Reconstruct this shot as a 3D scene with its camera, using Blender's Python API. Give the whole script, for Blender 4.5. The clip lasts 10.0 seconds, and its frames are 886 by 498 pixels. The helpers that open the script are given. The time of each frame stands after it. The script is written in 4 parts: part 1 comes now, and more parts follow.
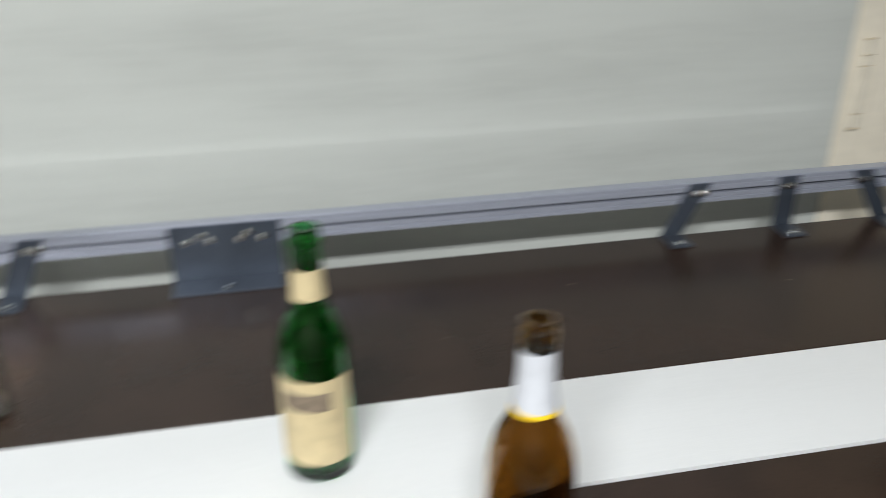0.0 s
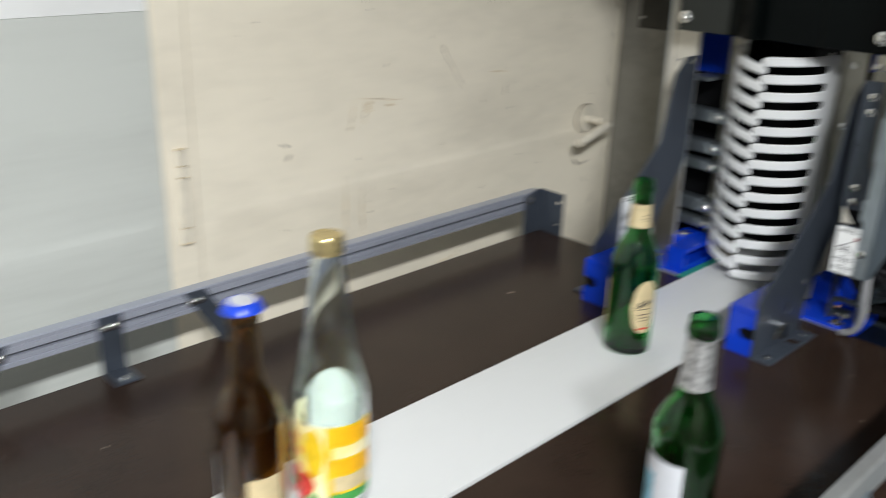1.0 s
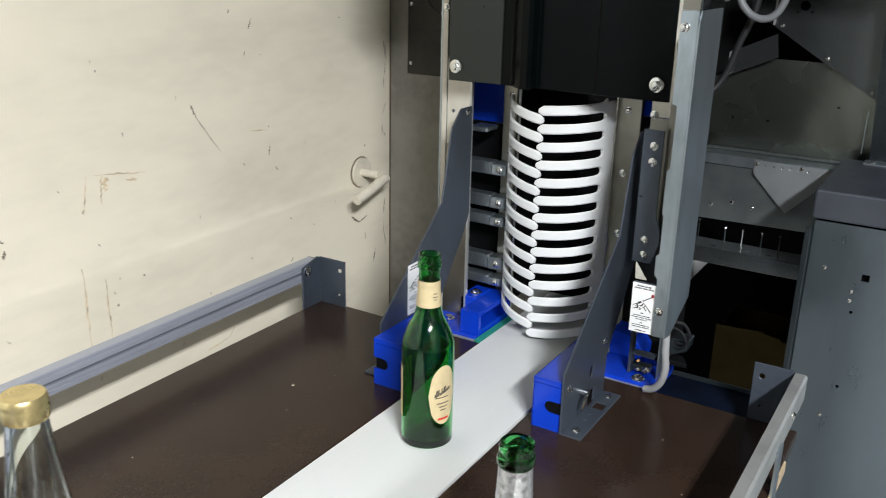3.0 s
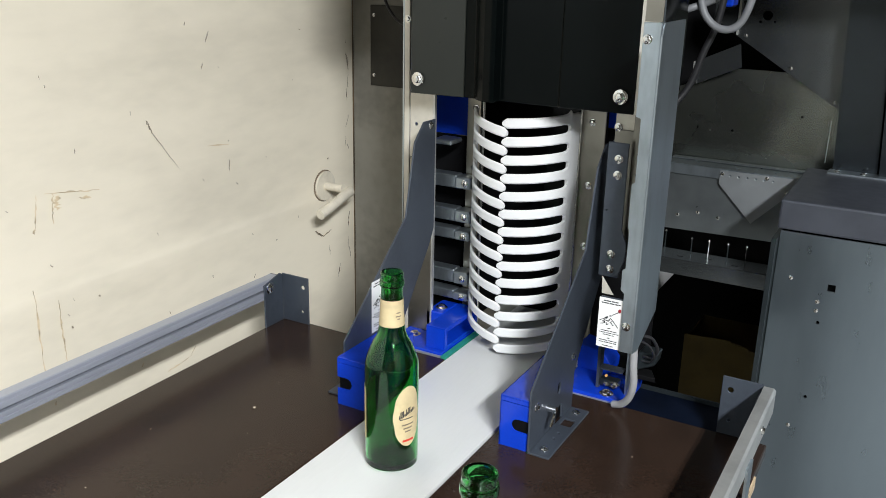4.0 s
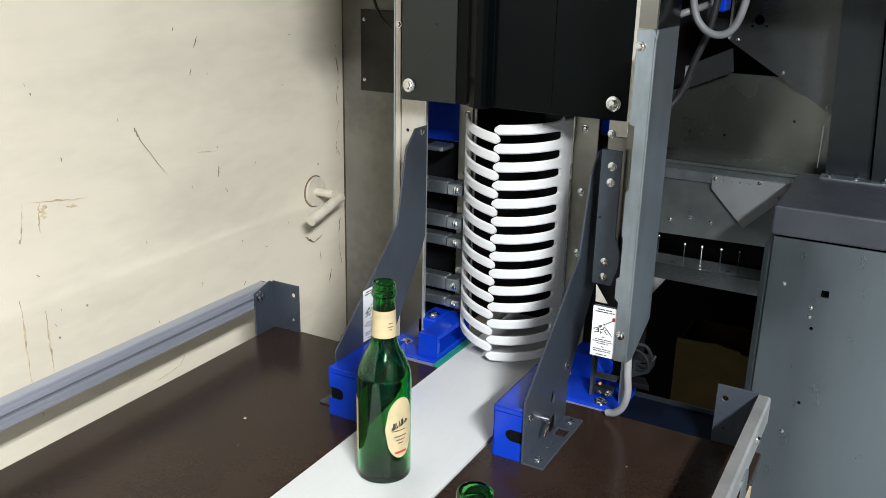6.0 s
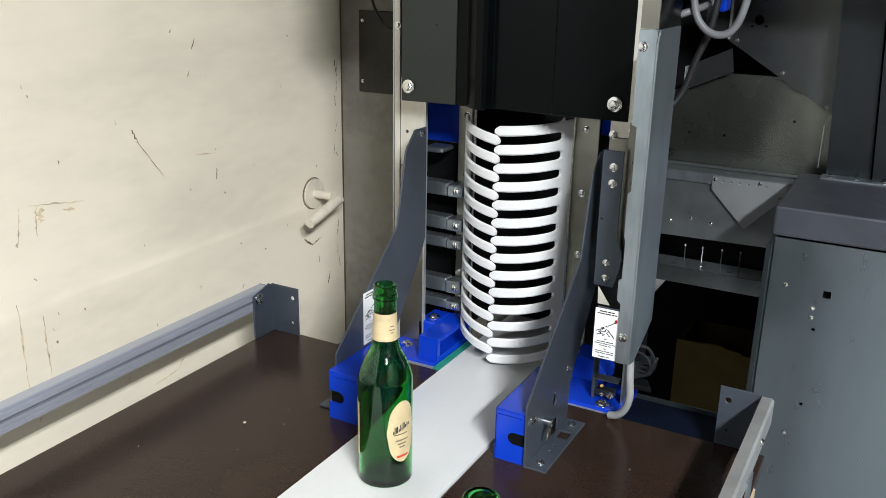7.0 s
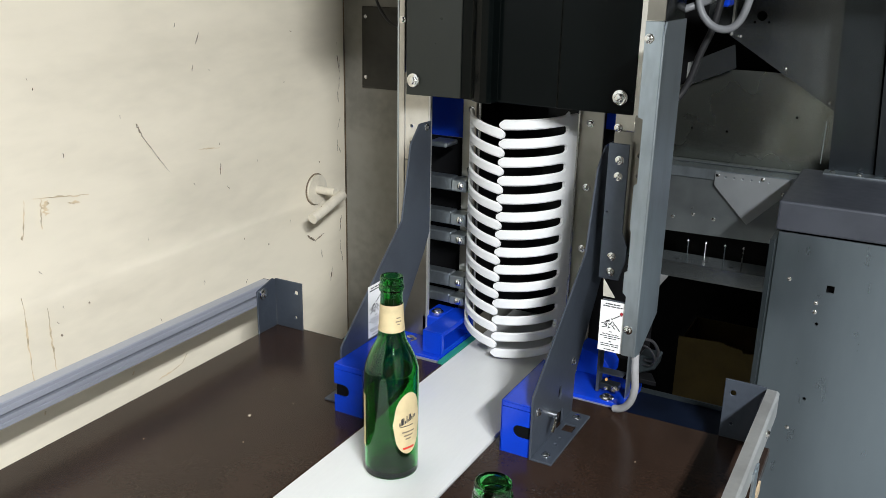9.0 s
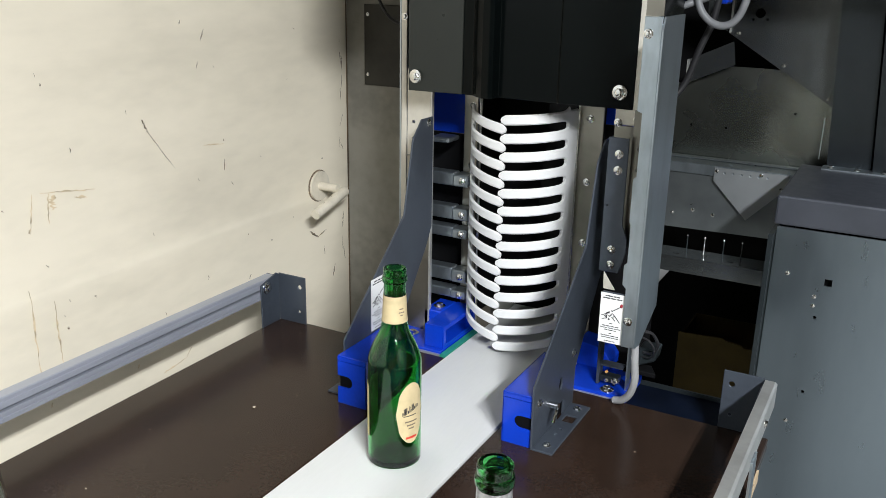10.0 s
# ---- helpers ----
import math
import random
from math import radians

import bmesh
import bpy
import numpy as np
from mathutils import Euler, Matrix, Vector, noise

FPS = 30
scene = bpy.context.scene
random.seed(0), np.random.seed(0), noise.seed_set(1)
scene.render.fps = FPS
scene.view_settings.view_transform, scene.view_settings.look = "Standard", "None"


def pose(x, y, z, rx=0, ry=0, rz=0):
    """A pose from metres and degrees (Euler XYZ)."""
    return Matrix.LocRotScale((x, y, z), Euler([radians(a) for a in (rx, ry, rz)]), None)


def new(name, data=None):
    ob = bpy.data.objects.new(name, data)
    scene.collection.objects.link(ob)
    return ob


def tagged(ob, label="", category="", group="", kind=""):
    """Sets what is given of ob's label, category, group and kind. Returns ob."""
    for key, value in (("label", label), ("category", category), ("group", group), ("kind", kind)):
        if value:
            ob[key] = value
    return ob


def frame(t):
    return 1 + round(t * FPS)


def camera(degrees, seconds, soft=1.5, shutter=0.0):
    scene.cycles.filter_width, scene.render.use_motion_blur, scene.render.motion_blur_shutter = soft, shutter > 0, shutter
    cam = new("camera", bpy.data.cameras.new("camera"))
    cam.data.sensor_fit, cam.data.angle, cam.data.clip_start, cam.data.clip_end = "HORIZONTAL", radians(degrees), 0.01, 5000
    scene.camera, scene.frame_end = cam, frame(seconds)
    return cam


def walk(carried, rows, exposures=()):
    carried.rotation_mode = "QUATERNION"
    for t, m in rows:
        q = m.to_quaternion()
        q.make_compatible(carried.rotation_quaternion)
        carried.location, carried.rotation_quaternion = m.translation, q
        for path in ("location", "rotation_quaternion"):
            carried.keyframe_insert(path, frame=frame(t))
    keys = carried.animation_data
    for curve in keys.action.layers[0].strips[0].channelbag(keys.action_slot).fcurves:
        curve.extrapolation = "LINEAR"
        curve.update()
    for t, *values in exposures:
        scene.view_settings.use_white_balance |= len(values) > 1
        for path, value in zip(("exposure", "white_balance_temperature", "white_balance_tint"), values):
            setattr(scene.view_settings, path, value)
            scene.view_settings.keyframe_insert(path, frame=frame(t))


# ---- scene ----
cam = camera(53.72, 10.0, soft=0.85, shutter=0.5)
PATH = [
    (0, 0.7009, -1.4891, 0.5837, 63.469, 0.050, 78.230),
    (0.3, 0.6821, -1.3788, 0.5667, 65.941, 0.315, 68.112),
    (0.5, 0.6807, -1.3320, 0.6180, 65.398, -0.783, 61.673),
    (0.7, 0.6743, -1.2544, 0.6161, 66.758, -0.862, 55.732),
    (1, 0.6481, -1.1286, 0.6051, 68.671, -1.575, 46.345),
    (1.5, 0.6310, -0.9987, 0.5995, 69.931, -2.142, 39.150),
    (2, 0.5893, -0.9875, 0.6020, 70.285, -2.301, 36.601),
    (2.5, 0.5576, -0.9968, 0.6088, 70.672, -1.576, 34.172),
    (3, 0.5492, -0.9779, 0.6175, 71.090, -1.283, 31.777),
    (4.5, 0.5403, -0.9466, 0.6230, 71.701, -1.206, 29.416),
    (5, 0.5375, -0.9450, 0.6275, 71.611, -1.220, 29.181),
    (5.5, 0.5374, -0.9420, 0.6275, 71.668, -1.235, 29.151),
    (7, 0.5251, -0.9343, 0.6256, 71.804, -1.056, 28.768),
    (7.5, 0.5260, -0.9349, 0.6228, 71.919, -1.110, 28.690),
    (8, 0.5226, -0.9338, 0.6216, 71.904, -1.138, 28.560),
    (8.5, 0.5192, -0.9397, 0.6155, 71.956, -1.162, 28.582),
    (9, 0.5184, -0.9434, 0.6137, 71.945, -1.132, 28.635),
    (9.5, 0.5204, -0.9521, 0.6126, 71.922, -1.098, 28.693),
    (10, 0.5254, -0.9602, 0.6086, 71.992, -1.085, 28.666),
]
EXPOSURES = [(0, -0.92), (0.5, -0.74), (1.0, -0.45), (1.5, -0.22), (2.0, -0.10), (3.0, -0.05), (4.5, 0.07), (10.0, 0.07)]
walk(cam, [(r[0], pose(*r[1:])) for r in PATH], EXPOSURES)

# ---- world and lamps ----
world = bpy.data.worlds.new("world")
scene.world = world
world.use_nodes = True
world.node_tree.nodes["Background"].inputs[0].default_value = (0.75, 0.85, 1.0, 1)
world.node_tree.nodes["Background"].inputs[1].default_value = 0.003
LAMP_POWER = 129.0
LAMP_AT = (1.80, -2.00, 1.80)



# ---- materials ----
def mat(name, color, rough=0.5, metal=0.0, grain=0.0, scale=40.0, vary=0.15, vscale=4.0, bump=0.0, bscale=None,
        stretch=(1, 1, 1), coat=0.0, spec=0.5, transmission=0.0, ior=1.45, second=None, emit=0.0):
    m = bpy.data.materials.new(name)
    m.use_nodes = True
    nt = m.node_tree
    b = nt.nodes["Principled BSDF"]
    b.inputs["Roughness"].default_value = rough
    b.inputs["Metallic"].default_value = metal
    b.inputs["Specular IOR Level"].default_value = spec
    b.inputs["Coat Weight"].default_value = coat
    b.inputs["Transmission Weight"].default_value = transmission
    b.inputs["IOR"].default_value = ior
    base = (*color, 1)
    b.inputs["Base Color"].default_value = base
    if emit:
        b.inputs["Emission Color"].default_value = base
        b.inputs["Emission Strength"].default_value = emit
    if vary or grain or bump:
        co = nt.nodes.new("ShaderNodeTexCoord")
        mp = nt.nodes.new("ShaderNodeMapping")
        mp.inputs["Scale"].default_value = stretch
        nt.links.new(co.outputs["Object"], mp.inputs["Vector"])

        def tex(s, detail):
            n = nt.nodes.new("ShaderNodeTexNoise")
            n.inputs["Scale"].default_value = s
            n.inputs["Detail"].default_value = detail
            nt.links.new(mp.outputs["Vector"], n.inputs["Vector"])
            return n.outputs["Fac"]
        big, fine = tex(vscale, 6), tex(scale, 4)
        mix = nt.nodes.new("ShaderNodeMix")
        mix.data_type = "RGBA"
        dark = second if second else tuple(c * (1 - vary * 2) for c in color)
        light = tuple(min(1, c * (1 + vary)) for c in color)
        mix.inputs[6].default_value = (*dark, 1)
        mix.inputs[7].default_value = (*light, 1)
        ramp = nt.nodes.new("ShaderNodeMapRange")
        ramp.interpolation_type = "SMOOTHSTEP"
        ramp.inputs["From Min"].default_value = 0.25
        ramp.inputs["From Max"].default_value = 0.65
        add = nt.nodes.new("ShaderNodeMath")
        add.operation = "MULTIPLY_ADD"
        add.inputs[1].default_value = grain
        nt.links.new(fine, add.inputs[0])
        sub = nt.nodes.new("ShaderNodeMath")
        sub.operation = "SUBTRACT"
        nt.links.new(big, sub.inputs[0])
        sub.inputs[1].default_value = grain * 0.5
        nt.links.new(sub.outputs[0], add.inputs[2])
        nt.links.new(add.outputs[0], ramp.inputs["Value"])
        nt.links.new(ramp.outputs[0], mix.inputs[0])
        nt.links.new(mix.outputs[2], b.inputs["Base Color"])
        rr = nt.nodes.new("ShaderNodeMapRange")
        rr.inputs["To Min"].default_value = max(0.02, rough * 0.8)
        rr.inputs["To Max"].default_value = min(1, rough * 1.25)
        nt.links.new(fine, rr.inputs["Value"])
        nt.links.new(rr.outputs[0], b.inputs["Roughness"])
        if bump:
            bp = nt.nodes.new("ShaderNodeBump")
            bp.inputs["Strength"].default_value = bump
            bp.inputs["Distance"].default_value = 0.002
            nt.links.new(tex(bscale or scale, 5), bp.inputs["Height"])
            nt.links.new(bp.outputs[0], b.inputs["Normal"])
    return m


DOOR = mat("cream_door_paint", (0.86, 0.785, 0.640), 0.38, vary=0.08, vscale=3.2, grain=0.16, scale=40, bump=0.12, bscale=9, stretch=(1, 0.45, 1.4))
PANEL = mat("white_grey_wall_paint", (0.565, 0.58, 0.54), 0.42, vary=0.085, vscale=3.0, grain=0.15, scale=40, bump=0.12, bscale=7, stretch=(1, 0.25, 2.2))
GREYWALL = mat("grey_painted_sheet", (0.23, 0.22, 0.19), 0.34, vary=0.16, vscale=5, grain=0.3, scale=50, bump=0.1, bscale=20)
# unseen room surfaces, kept far too dark so that shadows stay deep
ROOM = mat("darkened_room_paint", (0.105, 0.094, 0.074), 0.7, vary=0.05, vscale=2)
FLOOR = mat("grey_concrete", (0.22, 0.22, 0.21), 0.7, vary=0.15, vscale=3, grain=0.4, scale=80, bump=0.3)
PLY = mat("dark_brown_film_plywood", (0.030, 0.0175, 0.0122), 0.22, spec=0.33, vary=0.12, vscale=9, grain=0.5, scale=260, bump=0.03, bscale=420)
PLYEDGE = mat("raw_plywood_edge", (0.55, 0.42, 0.27), 0.7, vary=0.2, vscale=60, stretch=(1, 1, 12))
BELT = mat("white_belt", (0.76, 0.765, 0.755), 0.5, vary=0.02, vscale=5, grain=0.3, scale=300, bump=0.12, bscale=600, stretch=(1, 0.15, 1))
ALU = mat("anodised_aluminium", (0.40, 0.42, 0.49), 0.34, 0.35, vary=0.08, vscale=12, grain=0.4, scale=160, stretch=(1, 0.05, 1))
STEEL = mat("galvanised_steel", (0.41, 0.465, 0.505), 0.32, 0.9, vary=0.12, vscale=14, grain=0.4, scale=120, bump=0.03, stretch=(1, 1, 0.3))
BACKSTEEL = mat("satin_back_steel", (0.40, 0.425, 0.385), 0.26, 1.0, vary=0.10, vscale=2.5, grain=0.02, scale=5, bump=0.9, bscale=5)
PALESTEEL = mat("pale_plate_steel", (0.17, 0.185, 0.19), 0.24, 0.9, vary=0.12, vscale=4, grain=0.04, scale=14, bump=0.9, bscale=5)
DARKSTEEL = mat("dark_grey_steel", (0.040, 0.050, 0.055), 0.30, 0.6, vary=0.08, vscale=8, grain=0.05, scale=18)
SHELFSTEEL = mat("grey_shelf_steel", (0.31, 0.34, 0.35), 0.30, 0.85, vary=0.12, vscale=6, grain=0.15, scale=40)
DARKCABLE = mat("mid_grey_cable", (0.19, 0.195, 0.205), 0.42, vary=0.06, vscale=30)
LIDSTEEL = mat("dark_blue_grey_lid_coat", (0.072, 0.078, 0.095), 0.34, 0.3, vary=0.1, vscale=6, grain=0.15, scale=60)
GUSSETSTEEL = mat("bright_gusset_steel", (0.50, 0.53, 0.55), 0.33, 0.75, vary=0.08, vscale=8, grain=0.15, scale=60)
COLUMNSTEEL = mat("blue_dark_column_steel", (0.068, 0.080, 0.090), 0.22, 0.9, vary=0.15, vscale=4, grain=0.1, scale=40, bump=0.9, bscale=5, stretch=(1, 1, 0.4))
PLATE = mat("blue_grey_plate", (0.083, 0.098, 0.124), 0.34, 0.5, vary=0.1, vscale=10, grain=0.3, scale=150)
CABSTEEL = mat("cabinet_steel", (0.25, 0.30, 0.34), 0.29, 0.92, vary=0.10, vscale=3, grain=0.1, scale=60, bump=0.2, bscale=3, stretch=(1, 1, 0.25))
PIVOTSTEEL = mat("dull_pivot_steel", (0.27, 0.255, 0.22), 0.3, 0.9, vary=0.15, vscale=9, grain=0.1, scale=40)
SILVER = mat("bright_channel_steel", (0.62, 0.62, 0.60), 0.35, 0.7, vary=0.08, vscale=12, grain=0.3, scale=120)
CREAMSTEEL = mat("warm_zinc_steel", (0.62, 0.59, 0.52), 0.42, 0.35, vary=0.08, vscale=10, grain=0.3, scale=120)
BLUE = mat("blue_powder_coat", (0.004, 0.043, 0.50), 0.19, vary=0.08, vscale=15, grain=0.3, scale=300, bump=0.03, bscale=700)
HOOD = mat("black_plastic", (0.002, 0.003, 0.003), 0.16, spec=0.09, vary=0.15, vscale=6, grain=0.05, scale=20)
HOODSHEET = mat("dark_olive_coated_sheet", (0.015, 0.017, 0.014), 0.30, spec=0.45, vary=0.08, vscale=7, grain=0.1, scale=60)
DIRTYPLATE = mat("dirty_dark_plate", (0.026, 0.024, 0.018), 0.35, spec=0.4, vary=0.25, vscale=9, grain=0.3, scale=60, bump=0.08)
GAP = mat("brown_dirt_line", (0.13, 0.09, 0.05), 0.8, vary=0.25, vscale=40, stretch=(1, 1, 0.5))
WALLWHITE = mat("white_upper_wall_paint", (0.86, 0.86, 0.84), 0.5, vary=0.04, vscale=4, grain=0.1, scale=40)
AMBERLENS = mat("amber_sensor_lens", (0.9, 0.5, 0.18), 0.2, vary=0)
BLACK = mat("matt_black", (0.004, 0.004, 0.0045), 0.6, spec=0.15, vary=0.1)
WHITE = mat("white_nylon", (0.80, 0.805, 0.80), 0.38, vary=0.02, vscale=20, grain=0.2, scale=200)
SCREW = mat("zinc_screw", (0.72, 0.72, 0.70), 0.16, 1.0, vary=0.08, vscale=90)
PAPER = mat("white_paper", (0.84, 0.84, 0.83), 0.5, vary=0.02, vscale=30)
INK = mat("black_ink", (0.03, 0.03, 0.035), 0.5, vary=0)
TEAL = mat("teal_edge_strip", (0.03, 0.28, 0.2), 0.4, vary=0.1, vscale=30)
CABLE = mat("grey_cable", (0.34, 0.34, 0.345), 0.45, vary=0.04, vscale=30)
BLACKCABLE = mat("black_cable", (0.02, 0.02, 0.022), 0.4, vary=0.1)
# brown taken darker than cardboard to hold the shade inside the machine
CARDBOARD = mat("shaded_brown_cardboard", (0.135, 0.096, 0.032), 0.85, vary=0.12, vscale=8, grain=0.3, scale=90)
REDLENS = mat("red_sensor_lens", (0.5, 0.01, 0.01), 0.2, vary=0)
HANDLEPAINT = mat("cream_handle_paint", (0.75, 0.69, 0.57), 0.35, vary=0.06, vscale=40, grain=0.2, scale=200)
RUST = mat("brown_wear", (0.66, 0.54, 0.36), 0.7, vary=0.2, vscale=80)
DARKMARK = mat("dark_scuff", (0.22, 0.17, 0.12), 0.7, vary=0.2, vscale=80)
GREENGLASS = mat("green_bottle_glass", (0.11, 0.55, 0.16), 0.02, vary=0, transmission=1.0, ior=1.5)
BROWNGLASS = mat("brown_bottle_glass", (0.45, 0.27, 0.08), 0.02, vary=0, transmission=1.0, ior=1.5)
CLEARGLASS = mat("clear_bottle_glass", (0.93, 0.97, 0.95), 0.02, vary=0, transmission=1.0, ior=1.48)
CREAMLABEL = mat("cream_paper_label", (0.64, 0.52, 0.30), 0.55, vary=0.06, vscale=60)
WHITELABEL = mat("white_paper_label", (0.62, 0.63, 0.66), 0.5, vary=0.04, vscale=60)
YELLOWLABEL = mat("yellow_paper_label", (0.85, 0.56, 0.02), 0.45, vary=0.08, vscale=50)
ORANGE = mat("orange_print", (0.93, 0.47, 0.01), 0.45, vary=0.08, vscale=50)
REDPRINT = mat("red_print", (0.62, 0.05, 0.03), 0.45, vary=0.15, vscale=90)
LEMONPAPER = mat("pale_lemon_paper", (0.88, 0.80, 0.52), 0.45, vary=0.12, vscale=16, second=(0.9, 0.68, 0.10))
BERRY = mat("berry_red_print", (0.75, 0.10, 0.09), 0.45, vary=0.2, vscale=120)
DARKRED = mat("dark_red_print", (0.30, 0.02, 0.03), 0.5, vary=0.2, vscale=200)
GREENPRINT = mat("green_print", (0.05, 0.3, 0.06), 0.45, vary=0.15, vscale=90)
PALEPRINT = mat("pale_print", (0.34, 0.37, 0.34), 0.45, vary=0.04, vscale=60)
BLUEPRINT = mat("pale_blue_print", (0.25, 0.5, 0.62), 0.45, vary=0.2, vscale=90)
FOIL = mat("crinkled_silver_foil", (0.6, 0.6, 0.6), 0.3, 0.8, vary=0.25, vscale=150, bump=0.6, bscale=260)
GOLD = mat("gold_cap", (0.72, 0.58, 0.28), 0.28, 0.8, vary=0.08, vscale=80)
BLUECAP = mat("blue_cap", (0.02, 0.07, 0.62), 0.3, vary=0.06, vscale=80)
REDCAP = mat("red_cap", (0.55, 0.03, 0.03), 0.35, vary=0.06, vscale=80)
NAVY = mat("dark_navy_tray", (0.0025, 0.005, 0.013), 0.55, 0.0, spec=0.1, vary=0.2, vscale=10)
CRUMB = mat("pale_crumbs", (0.5, 0.42, 0.32), 0.8, vary=0.1, vscale=90)
TUBE = mat("lamp_diffuser", (1.0, 0.97, 0.92), 0.5, vary=0, emit=6.0)


# ---- mesh tools ----
def mesh_ob(name, bm, material, parent=None, label="", smooth=False):
    me = bpy.data.meshes.new(name)
    bmesh.ops.recalc_face_normals(bm, faces=bm.faces[:])
    bm.to_mesh(me)
    bm.free()
    if smooth:
        for p in me.polygons:
            p.use_smooth = True
        me.set_sharp_from_angle(angle=radians(38))
    me.materials.append(material)
    ob = new(name, me)
    if parent:
        ob.parent = parent
    if label:
        ob["label"] = label
    return ob


def part(name, bm, material, parent, label="", smooth=False):
    return mesh_ob(name, bm, material, parent, label, smooth)


def thing(name, x, y, z, label, category, group="", kind="", rz=0.0):
    e = new(name)
    e.empty_display_size = 0.05
    e.matrix_world = pose(x, y, z, 0, 0, rz)
    return tagged(e, label, category, group, kind)


def setting(ob, label, category):
    return tagged(ob, label, category, "", "structure")


def box(x0, x1, y0, y1, z0, z1, bevel=0.0, seg=1, bm=None):
    b = bmesh.new()
    bmesh.ops.create_cube(b, size=1)
    for v in b.verts:
        v.co = Vector(((x0 + x1) / 2 + v.co.x * (x1 - x0), (y0 + y1) / 2 + v.co.y * (y1 - y0), (z0 + z1) / 2 + v.co.z * (z1 - z0)))
    if bevel:
        bmesh.ops.bevel(b, geom=b.edges[:], offset=bevel, segments=seg, affect="EDGES", profile=0.5)
    return merge(bm, b)


def merge(bm, b):
    if bm is None:
        return b
    me = bpy.data.meshes.new("tmp")
    b.to_mesh(me)
    b.free()
    bm.from_mesh(me)
    bpy.data.meshes.remove(me)
    return bm


def prism(poly, axis, a0, a1, bevel=0.0, bm=None, holes=()):
    """A polygon swept along an axis: axis x takes (y, z) points, y takes (x, z), z takes (x, y). holes: loops bridged into the outline."""
    b = bmesh.new()
    place = {"x": lambda u, v, a: (a, u, v), "y": lambda u, v, a: (u, a, v), "z": lambda u, v, a: (u, v, a)}[axis]
    if holes:
        edges = []
        for loop in [poly, *holes]:
            vs = [b.verts.new(place(u, v, a0)) for u, v in loop]
            edges += [b.edges.new((vs[i], vs[(i + 1) % len(vs)])) for i in range(len(vs))]
        bmesh.ops.triangle_fill(b, use_beauty=True, use_dissolve=False, edges=edges)
        faces = b.faces[:]
    else:
        faces = [b.faces.new([b.verts.new(place(u, v, a0)) for u, v in poly])]
    ext = bmesh.ops.extrude_face_region(b, geom=faces)
    d = Vector(place(0, 0, a1)) - Vector(place(0, 0, a0))
    for v in [g for g in ext["geom"] if isinstance(g, bmesh.types.BMVert)]:
        v.co += d
    bmesh.ops.recalc_face_normals(b, faces=b.faces[:])
    if bevel:
        sharp = [e for e in b.edges if len(e.link_faces) == 2 and e.calc_face_angle(0) > 0.5]
        bmesh.ops.bevel(b, geom=sharp, offset=bevel, segments=1, affect="EDGES")
    return merge(bm, b)


def ring(cu, cv, ru, rv=None, n=20):
    rv = rv or ru
    return [(cu + ru * math.cos(2 * math.pi * i / n), cv + rv * math.sin(2 * math.pi * i / n)) for i in range(n)]


def slot(cu, cv, half, r, n=8):
    """A slot with round ends along u."""
    pts = [(cu + half + r * math.sin(math.pi * i / n), cv - r * math.cos(math.pi * i / n)) for i in range(n + 1)]
    return pts + [(cu - half - r * math.sin(math.pi * i / n), cv + r * math.cos(math.pi * i / n)) for i in range(n + 1)]


def rod(p, q, r, n=12, r2=None, bm=None):
    p, q = Vector(p), Vector(q)
    b = bmesh.new()
    m = Matrix.Translation((p + q) / 2) @ (q - p).to_track_quat("Z", "Y").to_matrix().to_4x4()
    bmesh.ops.create_cone(b, cap_ends=True, segments=n, radius1=r, radius2=r if r2 is None else r2, depth=(q - p).length, matrix=m)
    return merge(bm, b)


def lathe(profile, n=40, a0=0.0, a1=2 * math.pi, bm=None):
    """(r, z) points turned round z."""
    b = bmesh.new()
    full = a1 - a0 > 2 * math.pi - 1e-6
    cols = n if full else n + 1
    rows = []
    for r, z in profile:
        if r < 1e-6:
            v = b.verts.new((0, 0, z))
            rows.append([v] * cols)
        else:
            rows.append([b.verts.new((r * math.cos(a0 + (a1 - a0) * i / n), r * math.sin(a0 + (a1 - a0) * i / n), z)) for i in range(cols)])
    for p, q in zip(rows, rows[1:]):
        for i in range(n):
            j = (i + 1) % cols
            f = []
            for v in (p[i], p[j], q[j], q[i]):
                if v not in f:
                    f.append(v)
            if len(f) > 2:
                b.faces.new(f)
    return merge(bm, b)


def tube(points, r, n=10, bm=None):
    """A round tube along a smooth line through the points."""
    pts = [Vector(p) for p in points]
    line = []
    for i in range(len(pts) - 1):
        p0, p1, p2, p3 = pts[max(i - 1, 0)], pts[i], pts[i + 1], pts[min(i + 2, len(pts) - 1)]
        for k in range(8):
            t = k / 8
            line.append(0.5 * (2 * p1 + (p2 - p0) * t + (2 * p0 - 5 * p1 + 4 * p2 - p3) * t * t + (3 * p1 - p0 - 3 * p2 + p3) * t ** 3))
    line.append(pts[-1])
    b = bmesh.new()
    rings = []
    up = Vector((0.3, 0.2, 1)).normalized()
    for i, c in enumerate(line):
        d = (line[min(i + 1, len(line) - 1)] - line[max(i - 1, 0)]).normalized()
        s = d.cross(up).normalized()
        up = s.cross(d).normalized()
        rings.append([b.verts.new(c + r * (math.cos(2 * math.pi * k / n) * s + math.sin(2 * math.pi * k / n) * up)) for k in range(n)])
    for p, q in zip(rings, rings[1:]):
        for k in range(n):
            b.faces.new((p[k], p[(k + 1) % n], q[(k + 1) % n], q[k]))
    b.faces.new(rings[0][::-1])
    b.faces.new(rings[-1])
    return merge(bm, b)


